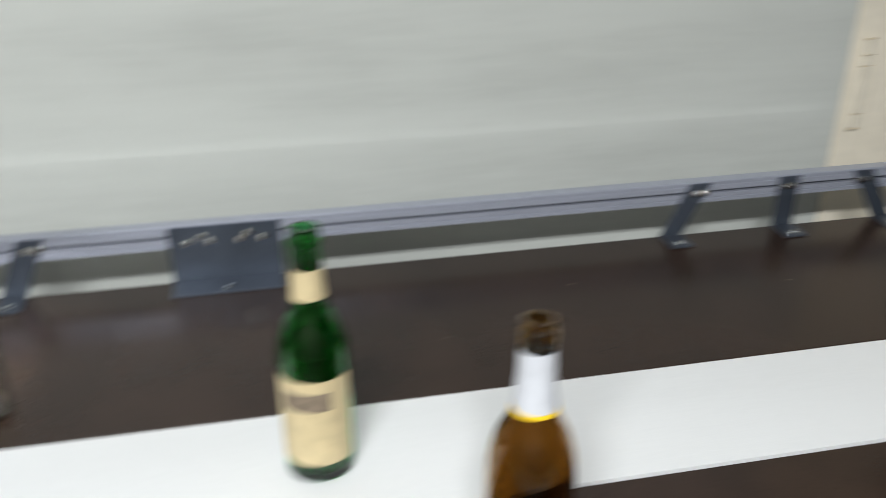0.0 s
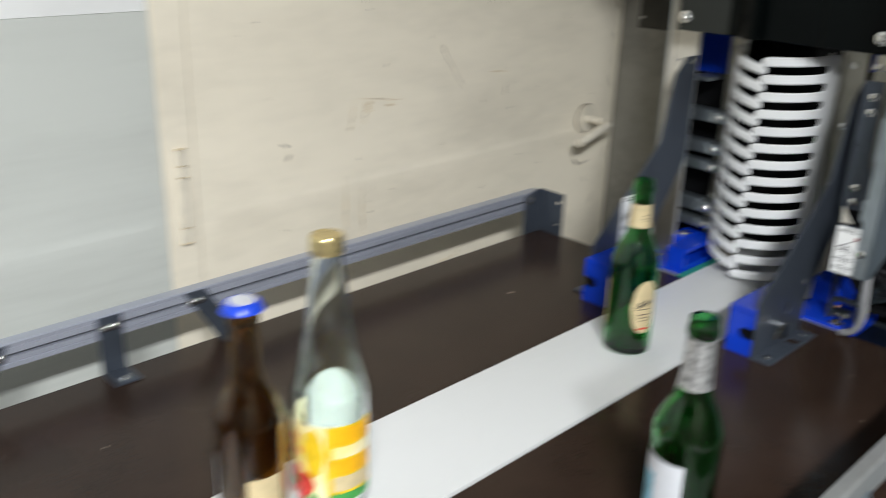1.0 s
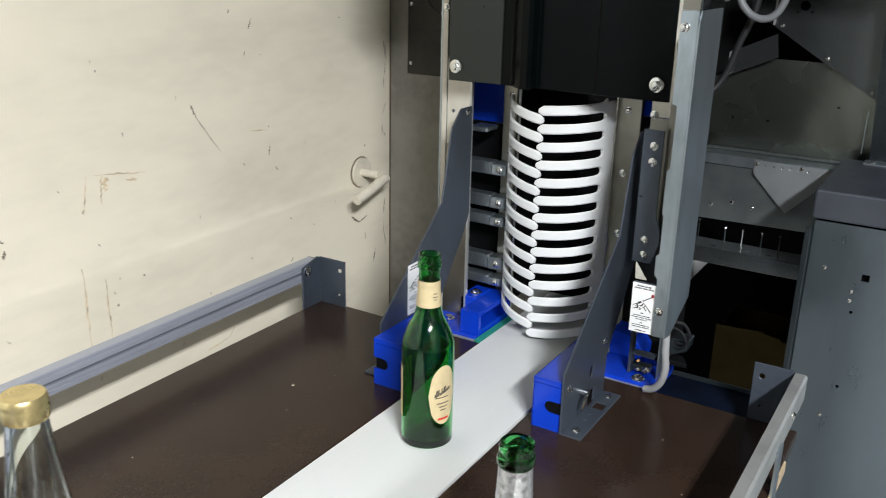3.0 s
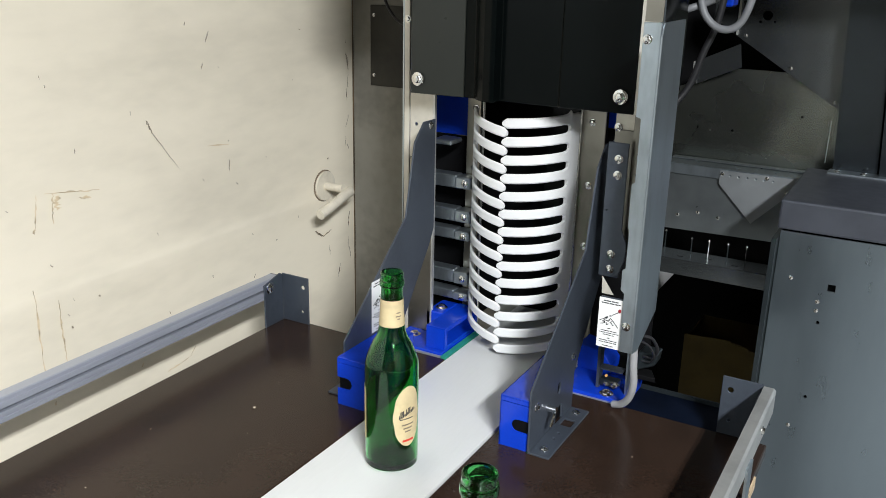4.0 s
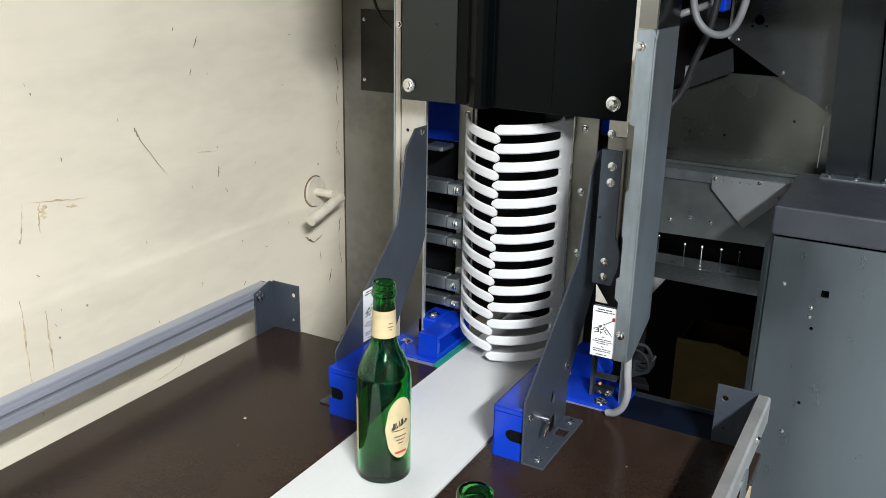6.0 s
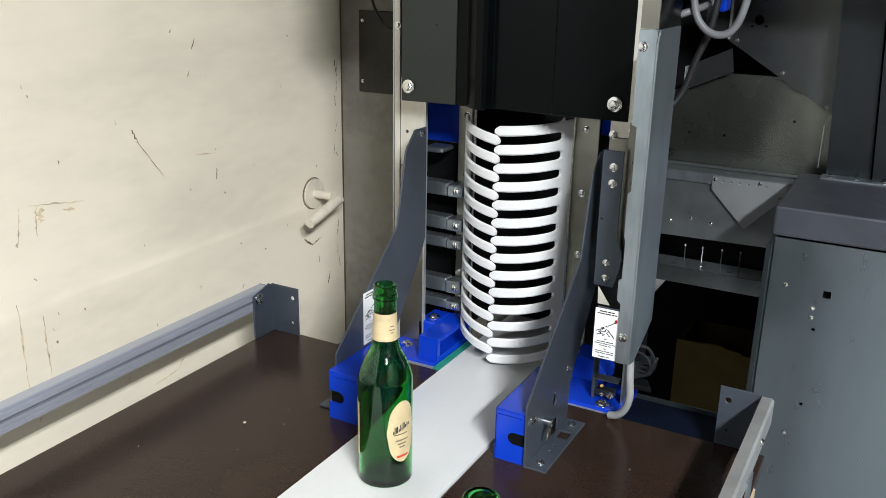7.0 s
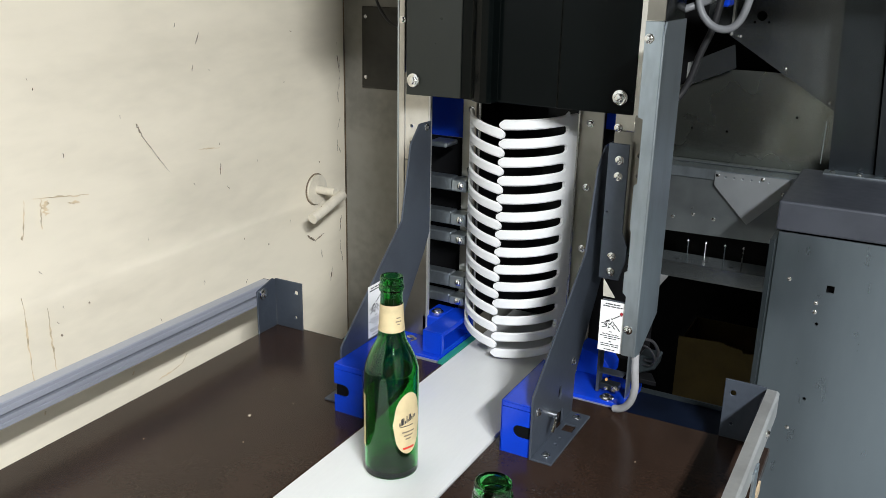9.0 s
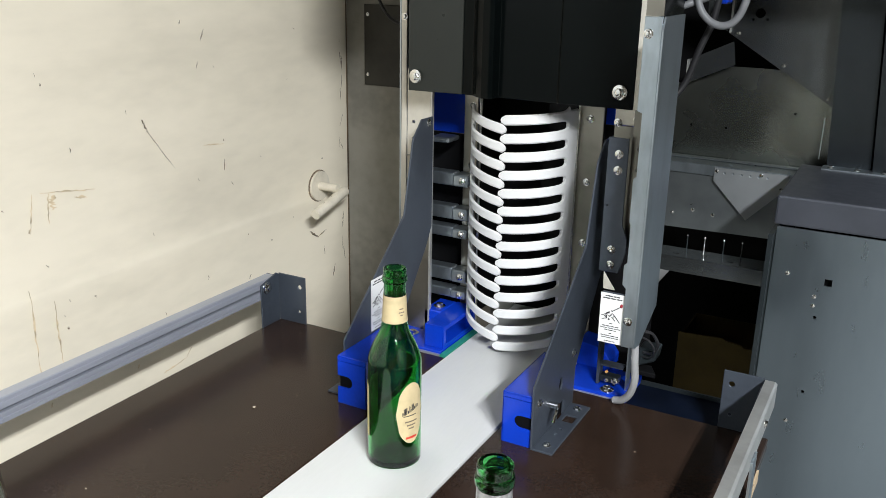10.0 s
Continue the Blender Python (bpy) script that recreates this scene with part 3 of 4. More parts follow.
def guard_bracket(side):
    g = thing("guard_bracket", 0.15 * side, 0.07, 0, "blue-grey sheet steel guard bracket screwed beside the belt", "guard bracket", "guard brackets")
    x0 = 0.147 if side > 0 else -0.150
    holes = [ring(0.092, 0.055, 0.006, 0.010, 16)]
    back = 0.258 if side > 0 else 0.247
    outline = [(min(u, back), v) for u, v in PLATE_POLY]
    if side > 0:
        outline += [(0.107, 0.0), (0.107, 0.024), (0.085, 0.024), (0.085, 0.0)]
    ap("plate", prism(outline, "x", x0, x0 + 0.003, 0.0007, holes=holes), PLATE, g)
    if side < 0:
        asc(g, x0 + 0.003, 0.232, 0.372, "+x")
    fx0, fx1 = (0.150, 0.179) if side > 0 else (-0.179, -0.150)
    cx = (fx0 + fx1) / 2
    ap("foot_flange", prism([(fx0, -0.006), (fx1, -0.006), (fx1, 0.143), (fx0, 0.143)], "z", 0.0, 0.003, 0.0006,
                            holes=[ring(cx, 0.045, 0.0022, n=10), ring(cx, 0.062, 0.0022, n=10), [(cx - 0.008, 0.085), (cx + 0.008, 0.085), (cx + 0.008, 0.105), (cx - 0.008, 0.105)]]), PLATE, g)
    for fy in (0.012, 0.128):
        asc(g, cx, fy, 0.003, "+z")
    if side > 0:
        asc(g, 0.150, 0.012, 0.062, "+x")
        asc(g, 0.150, 0.136, 0.085, "+x")
        ap("lock_pin", rod((0.150, 0.052, 0.042), (0.163, 0.052, 0.042), 0.005, 14), SCREW, g, "zinc plated pin", True)
        ap("lock_lever", tube([(0.160, 0.052, 0.042), (0.164, 0.040, 0.040), (0.163, 0.034, 0.026)], 0.0025, 8), SCREW, g, "", True)
    # blue box cover: folded sheet with a slot for the sensor
    bx0, bx1 = (0.104, 0.1465) if side > 0 else (-0.1465, -0.098)
    y0, y1, top = (-0.002, 0.14, 0.075) if side > 0 else (-0.025, 0.106, 0.075)
    cover = ap("sensor_box", box(bx0 + 0.0025, bx1 - 0.0005, y0 + 0.0025, y1, 0.0005, top - 0.0025), BLACK, g, "blue powder-coated sensor cover")
    inner = bx0 if side > 0 else bx1
    lo, hi = (inner, inner + 0.002) if side > 0 else (inner - 0.002, inner)
    part("side_sheet", prism([(y0, 0.0), (y1, 0.0), (y1, top), (y0, top)], "x", lo, hi, 0.0005, holes=[slot(y0 + 0.072, 0.042, 0.012, 0.0085)]), BLUE, cover)
    e = bx1 if side > 0 else bx0
    s = -side
    notch = [(e, 0.026), (e + s * 0.016, 0.026)] + [(e + s * (0.016 + 0.009 * math.sin(math.pi * k / 8)), 0.035 - 0.009 * math.cos(math.pi * k / 8)) for k in range(1, 8)] + [(e + s * 0.016, 0.044), (e, 0.044)]
    lip = top - 0.009
    far = bx0 if side > 0 else bx1
    part("front_sheet", prism([(far, 0), (e, 0)] + notch + [(e, lip), (far, lip)], "y", y0, y0 + 0.002, 0.0), BLUE, cover)
    part("top_lip", box(bx0, bx1, y0, y0 + 0.0022, lip + 0.0012, top - 0.0022), BLUE, cover)
    part("top_sheet", box(bx0, bx1, y0, y1, top - 0.002, top, 0.0006), BLUE, cover)
    part("back_sheet", box(bx0, bx1, y1 - 0.002, y1, 0.0, top - 0.002), BLUE, cover)
    part("sensor", rod((inner + 0.010 * side, y0 + 0.066, 0.042), (inner + 0.003 * side, y0 + 0.066, 0.042), 0.006, 14), REDLENS, cover, "red sensor lens", True)
    return g


gr = guard_bracket(1)
gl = guard_bracket(-1)
sticker(gl, pose(-0.1469, 0.085, 0.078, 0, 0, 90), 0.042, 0.082)

# ---- bottle gate ----
gate = thing("bottle_gate", 0, 0.33, 0, "bottle sorting gate with white comb leaves under a black hood", "bottle gate")
# hood: a bent black sheet front and box body
HB, HT = 0.424, 0.611
hood = [(-0.094, 0.2165), (-0.075, 0.214), (-0.062, 0.212), (-0.05, 0.200), (-0.038, 0.192), (-0.026, 0.190), (-0.022, 0.196), (-0.020, 0.214), (0.072, 0.214), (0.0745, 0.212), (0.182, 0.216), (0.182, 0.45), (-0.094, 0.45)]
ap("hood", prism(hood, "z", HB, HT, 0.0008), HOOD, gate, "glossy black plastic hood")
ap("hood_sheet", prism([(-0.169, 0.206), (-0.080, 0.2125), (-0.080, 0.2155), (-0.0945, 0.2165), (-0.0945, 0.45), (-0.169, 0.45)], "z", HB, HT, 0.0008), HOODSHEET, gate, "dark olive coated sheet")
# unseen block, added to throw the soft shadow on the door's top corner
ap("shadow_housing", box(-0.25, 0.205, 0.19, 0.46, 0.612, 1.0, 0.003), HOOD, gate, "unseen black housing added above the hood to shade the door")
asc(gate, -0.156, 0.2055, 0.446, "-y", BIG_SCREW, "bolt")
asc(gate, 0.163, 0.2135, 0.447, "-y", BIG_SCREW, "bolt")


def leaf(a0, a1, zs, tips):
    """A comb leaf on an arc round the gate centre: a spine at a0 and fingers that run to a1."""
    R, T, C = 0.088, 0.0055, (-0.020, 0.325)

    def at(a, r):
        return (C[0] + r * math.cos(a), C[1] - r * math.sin(a))
    sgn = 1 if a1 > a0 else -1
    spine_end = a0 + sgn * radians(17)
    bm = bmesh.new()

    def band(b, s, e, z0f, z1f, n):
        rows = []
        for i in range(n + 1):
            a = s + (e - s) * i / n
            lo, hi = z0f(i / n), z1f(i / n)
            (xo, yo), (xi, yi) = at(a, R), at(a, R - T)
            k = 0.0022
            (xm, ym), (xn, yn) = at(a, R - k), at(a, R - T + k)
            rows.append([b.verts.new(c) for c in ((xo, yo, lo + k), (xo, yo, hi - k), (xm, ym, hi), (xn, yn, hi), (xi, yi, hi - k), (xi, yi, lo + k), (xn, yn, lo), (xm, ym, lo))])
        for p, q in zip(rows, rows[1:]):
            for j in range(8):
                b.faces.new((p[j], p[(j + 1) % 8], q[(j + 1) % 8], q[j]))
        b.faces.new(rows[0][::-1])
        b.faces.new(rows[-1])
    z_lo, z_hi = zs[0] - 0.0075, zs[-1] + 0.0075
    band(bm, a0, spine_end, lambda t: z_lo, lambda t: z_hi, 6)
    sp = ap("comb_leaf", bm, WHITE, gate, "white plastic comb leaf", True)
    for z in zs:
        b = bmesh.new()
        half = 0.0078

        def prof_half(t, half=half):
            root = half + 0.005 * max(0, 1 - t / 0.10) ** 2
            tip = math.sqrt(max(0.22, 1 - max(0, (t - 0.94) / 0.06) ** 2))
            return root * tip
        band(b, spine_end - sgn * radians(1), a1, lambda t: z - prof_half(t) - tips * t, lambda t: z + prof_half(t) - tips * t, 16)
        part("finger", b, WHITE, sp, "", True)
    return sp


ZR = [0.0165 + 0.0285 * i for i in range(14)]
leaf(radians(3), radians(93.5), [z + 0.008 for z in ZR], 0.008)
leaf(radians(166), radians(88), [z + 0.0285 for z in ZR[:-1]], 0.0145)
# leaf mounting plates with screws and pivot rods
ap("pivot_plate", box(0.0690, 0.107, 0.326, 0.329, 0.03, 0.43, 0.0006), PIVOTSTEEL, gate)
ap("pivot_plate", box(-0.132, -0.1075, 0.326, 0.329, 0.03, 0.43, 0.0006), PIVOTSTEEL, gate)
for z in (0.40, 0.30, 0.20, 0.09):
    asc(gate, 0.086, 0.326, z - 0.012, "-y")
    asc(gate, -0.116, 0.326, z - 0.01, "-y")
for sx in (-0.106, 0.066):
    ap("pivot_rod", rod((sx, 0.335, 0.005), (sx, 0.335, 0.47), 0.004, 12), SCREW, gate, "", True)
# frame sheets beside the gate
ap("frame_sheet", box(-0.2155, -0.2056, 0.262, 0.265, -0.012, 0.611, 0.0006), CREAMSTEEL, gate)
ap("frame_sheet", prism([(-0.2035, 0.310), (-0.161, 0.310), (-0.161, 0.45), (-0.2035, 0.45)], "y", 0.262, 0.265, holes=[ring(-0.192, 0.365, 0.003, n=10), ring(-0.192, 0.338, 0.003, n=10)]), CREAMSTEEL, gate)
# lower piece of the cream sheet; its shade is put in as duller steel
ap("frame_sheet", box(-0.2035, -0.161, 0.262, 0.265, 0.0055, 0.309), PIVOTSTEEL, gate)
ap("frame_edge", box(-0.1605, -0.1575, 0.2615, 0.268, 0.0055, 0.45), SILVER, gate)
ap("frame_side", box(-0.2185, -0.216, 0.262, 0.45, -0.012, 0.611), STEEL, gate)
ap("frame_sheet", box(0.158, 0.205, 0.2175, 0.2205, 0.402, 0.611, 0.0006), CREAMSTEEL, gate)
# below the hood the same sheet takes the duller steel for shade
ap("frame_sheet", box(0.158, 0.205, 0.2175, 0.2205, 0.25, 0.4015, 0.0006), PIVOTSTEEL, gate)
ap("frame_side", box(0.2055, 0.208, 0.2175, 0.235, -0.0115, 0.611), STEEL, gate)
asc(gate, -0.2095, 0.262, 0.53, "-y")
asc(gate, 0.163, 0.2175, 0.405, "-y")
asc(gate, 0.19, 0.2175, 0.412, "-y")
# blue inner sheets and cross brackets
ap("blue_sheet", box(-0.215, -0.135, 0.36, 0.363, 0.335, 0.46), BLUE, gate, "blue painted inner sheet")
ap("blue_sheet", box(0.0995, 0.20, 0.36, 0.363, 0.376, 0.46), BLUE, gate, "blue painted inner sheet")
# black sheets stand for the dark interior below the blue ones
ap("gate_shade_sheet", box(-0.215, -0.135, 0.36, 0.363, 0.0, 0.334), BLACK, gate)
ap("gate_shade_sheet", box(0.0995, 0.20, 0.36, 0.363, 0.0, 0.375), BLACK, gate)
ap("cross_bracket", box(-0.178, -0.142, 0.29, 0.33, 0.330, 0.338, 0.002), STEEL, gate)
for z, h in ((0.268, 0.011), (0.210, 0.011), (0.176, 0.009), (0.100, 0.012), (0.066, 0.008)):
    ap("cross_bracket", box(-0.200, -0.136, 0.30, 0.325, z - h, z + h, 0.002), STEEL, gate)
    ap("clamp", box(-0.1355, -0.108, 0.296, 0.3255, z - h + 0.001, z + h - 0.001, 0.002), STEEL, gate)
    asc(gate, -0.118, 0.296, z, "-y")
# added black sheets that make the shade of the tunnel behind the leaves
ap("tunnel_shade_back", box(-0.13, 0.099, 0.46, 0.465, 0.003, 0.44), BLACK, gate)
ap("tunnel_shade_side", box(-0.13, -0.125, 0.34, 0.459, 0.004, 0.44), BLACK, gate)
ap("tunnel_shade_side", box(0.094, 0.099, 0.34, 0.459, 0.004, 0.44), BLACK, gate)
ap("chute", prism([(0.40, 0.06), (0.405, 0.06), (0.455, 0.42), (0.45, 0.42)], "x", -0.03, 0.05), HOOD, gate)
# blue feet
foot = ap("foot_box", box(-0.134, -0.098, 0.206, 0.320, 0.0420, 0.044, 0.0006), BLUE, gate, "hollow blue powder-coated foot")
part("side_frame", prism([(0.206, 0.0055), (0.320, 0.0055), (0.320, 0.0418), (0.206, 0.0418)], "x", -0.100, -0.098, 0.0004, holes=[[(0.2135, 0.0115), (0.313, 0.0115), (0.313, 0.036), (0.2135, 0.036)]]), BLUE, foot)
part("front_sheet", box(-0.134, -0.1005, 0.206, 0.208, 0.0055, 0.0418), BLUE, foot)
part("rear_sheet", box(-0.134, -0.1005, 0.318, 0.320, 0.0055, 0.0418), BLUE, foot)
part("inner_sheet", box(-0.134, -0.132, 0.2085, 0.3175, 0.0055, 0.0418), BLUE, foot)
ap("foot_box", box(-0.168, -0.1345, 0.262, 0.320, 0.0055, 0.044, 0.002), BLUE, gate, "blue powder-coated foot")
ap("foot_plate", box(-0.202, -0.098, 0.1945, 0.330, -0.0115, 0.005, 0.001), BLUE, gate)
ap("foot_plate", box(0.110, 0.212, 0.1945, 0.290, -0.0115, 0.004, 0.001), BLUE, gate)
ap("foot_box", prism([(0.11, 0.004), (0.165, 0.004), (0.165, 0.02), (0.15, 0.04), (0.11, 0.045)], "y", 0.27, 0.315, 0.001), BLUE, gate, "blue powder-coated foot")
ap("foot_edge", box(-0.202, -0.098, 0.190, 0.194, -0.0115, 0.001), SILVER, gate)
ap("foot_edge", box(0.110, 0.212, 0.190, 0.194, -0.0115, -0.001), SILVER, gate)
asc(gate, 0.182, 0.2065, 0.004, "+z", BIG_SCREW, "bolt")
asc(gate, -0.176, 0.238, 0.005, "+z", BIG_SCREW, "bolt")
asc(gate, -0.150, 0.285, 0.044, "+z", BIG_SCREW, "bolt")

# ---- cover channel with the notice sticker ----
cover = thing("cable_cover", 0.225, 0.14, 0.125, "tall galvanised steel cable cover channel on the gate", "cover channel")
ap("side_face", prism([(0.098, 0.128), (0.120, 0.124), (0.196, 0.158), (0.196, 0.555), (0.104, 0.555), (0.098, 0.54)], "x", 0.2435, 0.246, 0.0006), STEEL, cover)
ap("front_face", prism([(0.2275, 0.128), (0.2435, 0.128), (0.2435, 0.555), (0.222, 0.555), (0.222, 0.442), (0.2285, 0.440), (0.2285, 0.360), (0.2245, 0.357), (0.2245, 0.300), (0.2265, 0.297), (0.2265, 0.245), (0.2225, 0.242), (0.2225, 0.215), (0.2275, 0.21)], "y", 0.098, 0.1005, 0.0005), STEEL, cover)
ap("upper_front", box(0.222, 0.2435, 0.101, 0.1035, 0.5555, 1.0), PIVOTSTEEL, cover)
ap("mount_strip", prism([(0.168, 0.205), (0.196, 0.205), (0.204, 0.235), (0.204, 0.255), (0.196, 0.275), (0.196, 0.394), (0.168, 0.394)], "y", 0.165, 0.168, 0.0005, holes=[slot(0.1725, 0.30, 0.0002, 0.0012)]), PLATE, cover)
ap("mount_back", prism([(0.196, 0.24), (0.222, 0.24), (0.222, 0.43), (0.196, 0.43)], "y", 0.180, 0.183, 0.0, holes=[ring(0.206, 0.378, 0.003, n=10), ring(0.206, 0.350, 0.003, n=10)]), PIVOTSTEEL, cover)
ap("backing", box(0.196, 0.2265, 0.1025, 0.105, 0.130, 0.200, 0.0005), PLATE, cover)
sticker(cover, pose(0.2108, 0.1022, 0.1275, 0, 0, 0), 0.0332, 0.071)
asc(cover, 0.2345, 0.098, 0.165, "-y")
asc(cover, 0.228, 0.098, 0.535, "-y")
asc(cover, 0.184, 0.165, 0.372, "-y")
asc(cover, 0.184, 0.165, 0.350, "-y")
asc(cover, 0.184, 0.165, 0.238, "-y")
asc(cover, 0.184, 0.165, 0.216, "-y")
cable = thing("grey_cable", 0.235, 0.17, 0.0, "light grey sheathed cable looping out of the cover", "cable")
ap("sheath", tube([(0.232, 0.15, 0.15), (0.234, 0.152, 0.09), (0.235, 0.158, 0.055), (0.228, 0.166, 0.028), (0.216, 0.172, 0.012), (0.203, 0.177, 0.0058)], 0.0055, 12), CABLE, cable, "", True)

ap("corner_tab", prism([(0.193, 0.200), (0.192, 0.224), (0.209, 0.200)], "y", 0.112, 0.1135), CREAMSTEEL, cover, "pale corner tab")
ap("lower_bar", box(0.160, 0.1645, 0.218, 0.235, 0.0045, 0.135, 0.0005), PLATE, cover)
ap("lower_shelf", box(0.165, 0.200, 0.218, 0.235, 0.036, 0.0385), PLATE, cover)
ap("lower_shelf", box(0.165, 0.194, 0.219, 0.235, 0.010, 0.020, 0.001), DARKSTEEL, cover)
asc(cover, 0.176, 0.219, 0.013, "-y", TINY_SCREW)
asc(cover, 0.190, 0.219, 0.014, "-y")
ap("sensor_eye", rod((0.176, 0.2165, 0.028), (0.176, 0.219, 0.028), 0.0022, 12), AMBERLENS, cover, "amber sensor lens", True)
plug = thing("cable_connector", 0.225, 0.26, -0.012, "dark metal cable connector block beside the blue foot", "connector")
ap("block", prism([(0.212, 0.034), (0.240, 0.048), (0.243, 0.068), (0.214, 0.066)], "y", 0.245, 0.275, 0.002), DARKSTEEL, plug)
ap("stand", prism([(0.196, 0.235), (0.246, 0.235), (0.232, 0.262), (0.196, 0.262)], "z", 0.026, 0.0335, 0.001), BLACK, plug)
ap("lead", tube([(0.222, 0.246, 0.060), (0.238, 0.235, 0.066), (0.247, 0.225, 0.085), (0.240, 0.215, 0.105), (0.226, 0.205, 0.112), (0.222, 0.19, 0.135)], 0.0024, 8), BLACKCABLE, plug, "", True)
ap("lead", tube([(0.220, 0.246, 0.052), (0.236, 0.236, 0.058), (0.242, 0.228, 0.074), (0.234, 0.222, 0.090), (0.220, 0.21, 0.10)], 0.0016, 8), BLACKCABLE, plug, "", True)

# ---- steel machine behind ----
frame_m = thing("steel_machine_frame", 0.22, 0.8, FLOOR_Z, "open galvanised steel machine frame with shelves and brackets", "machine frame")
ap("shelf_front", prism([(0.08, 0.109), (0.31, 0.114), (0.345, 0.165), (0.345, 0.238), (0.08, 0.238)], "y", 0.771, 0.774), SHELFSTEEL, frame_m)
ap("shelf_lip", box(0.08, 0.345, 0.766, 0.771, 0.225, 0.245, 0.001), STEEL, frame_m)
ap("shelf", box(0.08, 0.345, 0.7745, 0.855, 0.236, 0.240), SHELFSTEEL, frame_m)
ap("shelf_ridge", box(0.08, 0.345, 0.835, 0.852, 0.2405, 0.2445, 0.0015), SHELFSTEEL, frame_m)
gus = ap("gusset", prism([(0.195, 0.243), (0.332, 0.243), (0.332, 0.218), (0.264, 0.146), (0.195, 0.216)], "y", 0.7625, 0.7655, 0.0005,
                   holes=[ring(0.215 + 0.016 * i, 0.234, 0.0022, n=8) for i in range(6)]), GUSSETSTEEL, frame_m, "pointed steel gusset plate")
for gx, gz in ((0.2, 0.236), (0.283, 0.238), (0.322, 0.215), (0.16, 0.15), (0.12, 0.14), (0.20, 0.145)):
    asc(frame_m, gx, 0.7625 if gz > 0.2 else 0.771, gz, "-y", TINY_SCREW)
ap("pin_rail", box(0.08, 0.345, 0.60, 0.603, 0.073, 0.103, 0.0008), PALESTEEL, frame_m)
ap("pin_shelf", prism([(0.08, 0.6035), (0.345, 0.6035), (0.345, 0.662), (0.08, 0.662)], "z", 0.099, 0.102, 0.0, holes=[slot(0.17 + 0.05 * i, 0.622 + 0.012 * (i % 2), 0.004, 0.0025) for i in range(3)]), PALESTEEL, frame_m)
for pin_x, ph, bright in ((0.132, 0.036, 0), (0.182, 0.028, 0), (0.214, 0.028, 1), (0.249, 0.029, 0), (0.282, 0.029, 1)):
    pin = ap("pin", rod((pin_x, 0.652, 0.102), (pin_x, 0.652, 0.102 + ph), 0.0009, 8), SCREW if bright else DARKSTEEL, frame_m, "", True)
    part("pin_head", rod((pin_x, 0.652, 0.102 + ph), (pin_x, 0.652, 0.1045 + ph), 0.0022, 10, 0.0012), SCREW, pin, "bright zinc head", True)
ap("back_sheet", prism([(0.04, 0.10), (0.45, 0.10), (0.45, 0.428), (0.30, 0.428), (0.187, 0.428), (0.078, 0.386), (0.04, 0.37)], "y", 0.856, 0.859, 0.0, holes=[ring(0.120, 0.306, 0.0026, n=8), ring(0.190, 0.306, 0.0026, n=8), ring(0.317, 0.346, 0.0026, n=8)]), BACKSTEEL, frame_m)
ap("top_panel", box(0.22, 1.3, 0.70, 1.39, 0.585, 0.60), CREAMSTEEL, frame_m)
ap("top_panel", box(-0.16, 0.2195, 0.46, 1.39, 0.66, 0.67), DARKSTEEL, frame_m)
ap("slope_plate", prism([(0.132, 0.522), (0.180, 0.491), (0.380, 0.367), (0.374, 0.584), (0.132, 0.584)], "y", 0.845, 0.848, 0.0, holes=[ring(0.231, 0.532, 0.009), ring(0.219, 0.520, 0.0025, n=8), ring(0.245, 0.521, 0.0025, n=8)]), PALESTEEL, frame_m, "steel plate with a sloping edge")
ap("slope_rib", box(0.1785, 0.1810, 0.836, 0.8445, 0.494, 0.584), SILVER, frame_m)
for gx, gz in ((0.195, 0.493), (0.285, 0.437), (0.372, 0.380)):
    asc(frame_m, gx, 0.845, gz, "-y", TINY_SCREW)
ap("side_bracket", prism([(0.113, 0.395), (0.198, 0.434), (0.191, 0.478), (0.111, 0.440)], "y", 0.83, 0.833), PALESTEEL, frame_m)
ap("side_bracket_lip", box(0.1085, 0.1105, 0.815, 0.833, 0.395, 0.440), SILVER, frame_m)
# added black sheet in place of the shade deep in the machine
ap("interior_shade_sheet", box(-0.16, 0.45, 1.0, 1.003, 0.0, 0.66), BLACK, frame_m)
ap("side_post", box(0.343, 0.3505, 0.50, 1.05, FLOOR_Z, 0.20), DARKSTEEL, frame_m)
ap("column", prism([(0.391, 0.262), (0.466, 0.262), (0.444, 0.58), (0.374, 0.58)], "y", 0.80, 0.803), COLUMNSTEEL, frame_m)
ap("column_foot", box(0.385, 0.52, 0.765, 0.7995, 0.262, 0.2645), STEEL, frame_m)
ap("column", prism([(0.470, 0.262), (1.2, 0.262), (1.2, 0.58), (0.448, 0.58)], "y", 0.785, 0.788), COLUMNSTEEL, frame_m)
asc(frame_m, 0.40, 0.78, 0.2645, "+z")
asc(frame_m, 0.445, 0.78, 0.2645, "+z")
asc(frame_m, 0.49, 0.775, 0.2645, "+z")
# added black closures: the unlit interior as black sheets
ap("back_shade_closure", box(-0.19, 1.3, 1.40, 1.41, FLOOR_Z, 2.29), BLACK, frame_m)
ap("side_shade_closure", box(1.30, 1.31, 0.6, 1.40, FLOOR_Z, 2.29), BLACK, frame_m)

ap("shelf_teeth", box(0.330, 0.345, 0.762, 0.7655, 0.2455, 0.2465), STEEL, frame_m)
for k in range(7):
    ap("tooth", box(0.3395, 0.3445, 0.772 + 0.011 * k, 0.777 + 0.011 * k, 0.2405, 0.2475, 0.001), STEEL, frame_m)
ap("column_edge", box(0.3750, 0.3762, 0.795, 0.7995, 0.275, 0.352), STEEL, frame_m, "bright cut sheet edge")
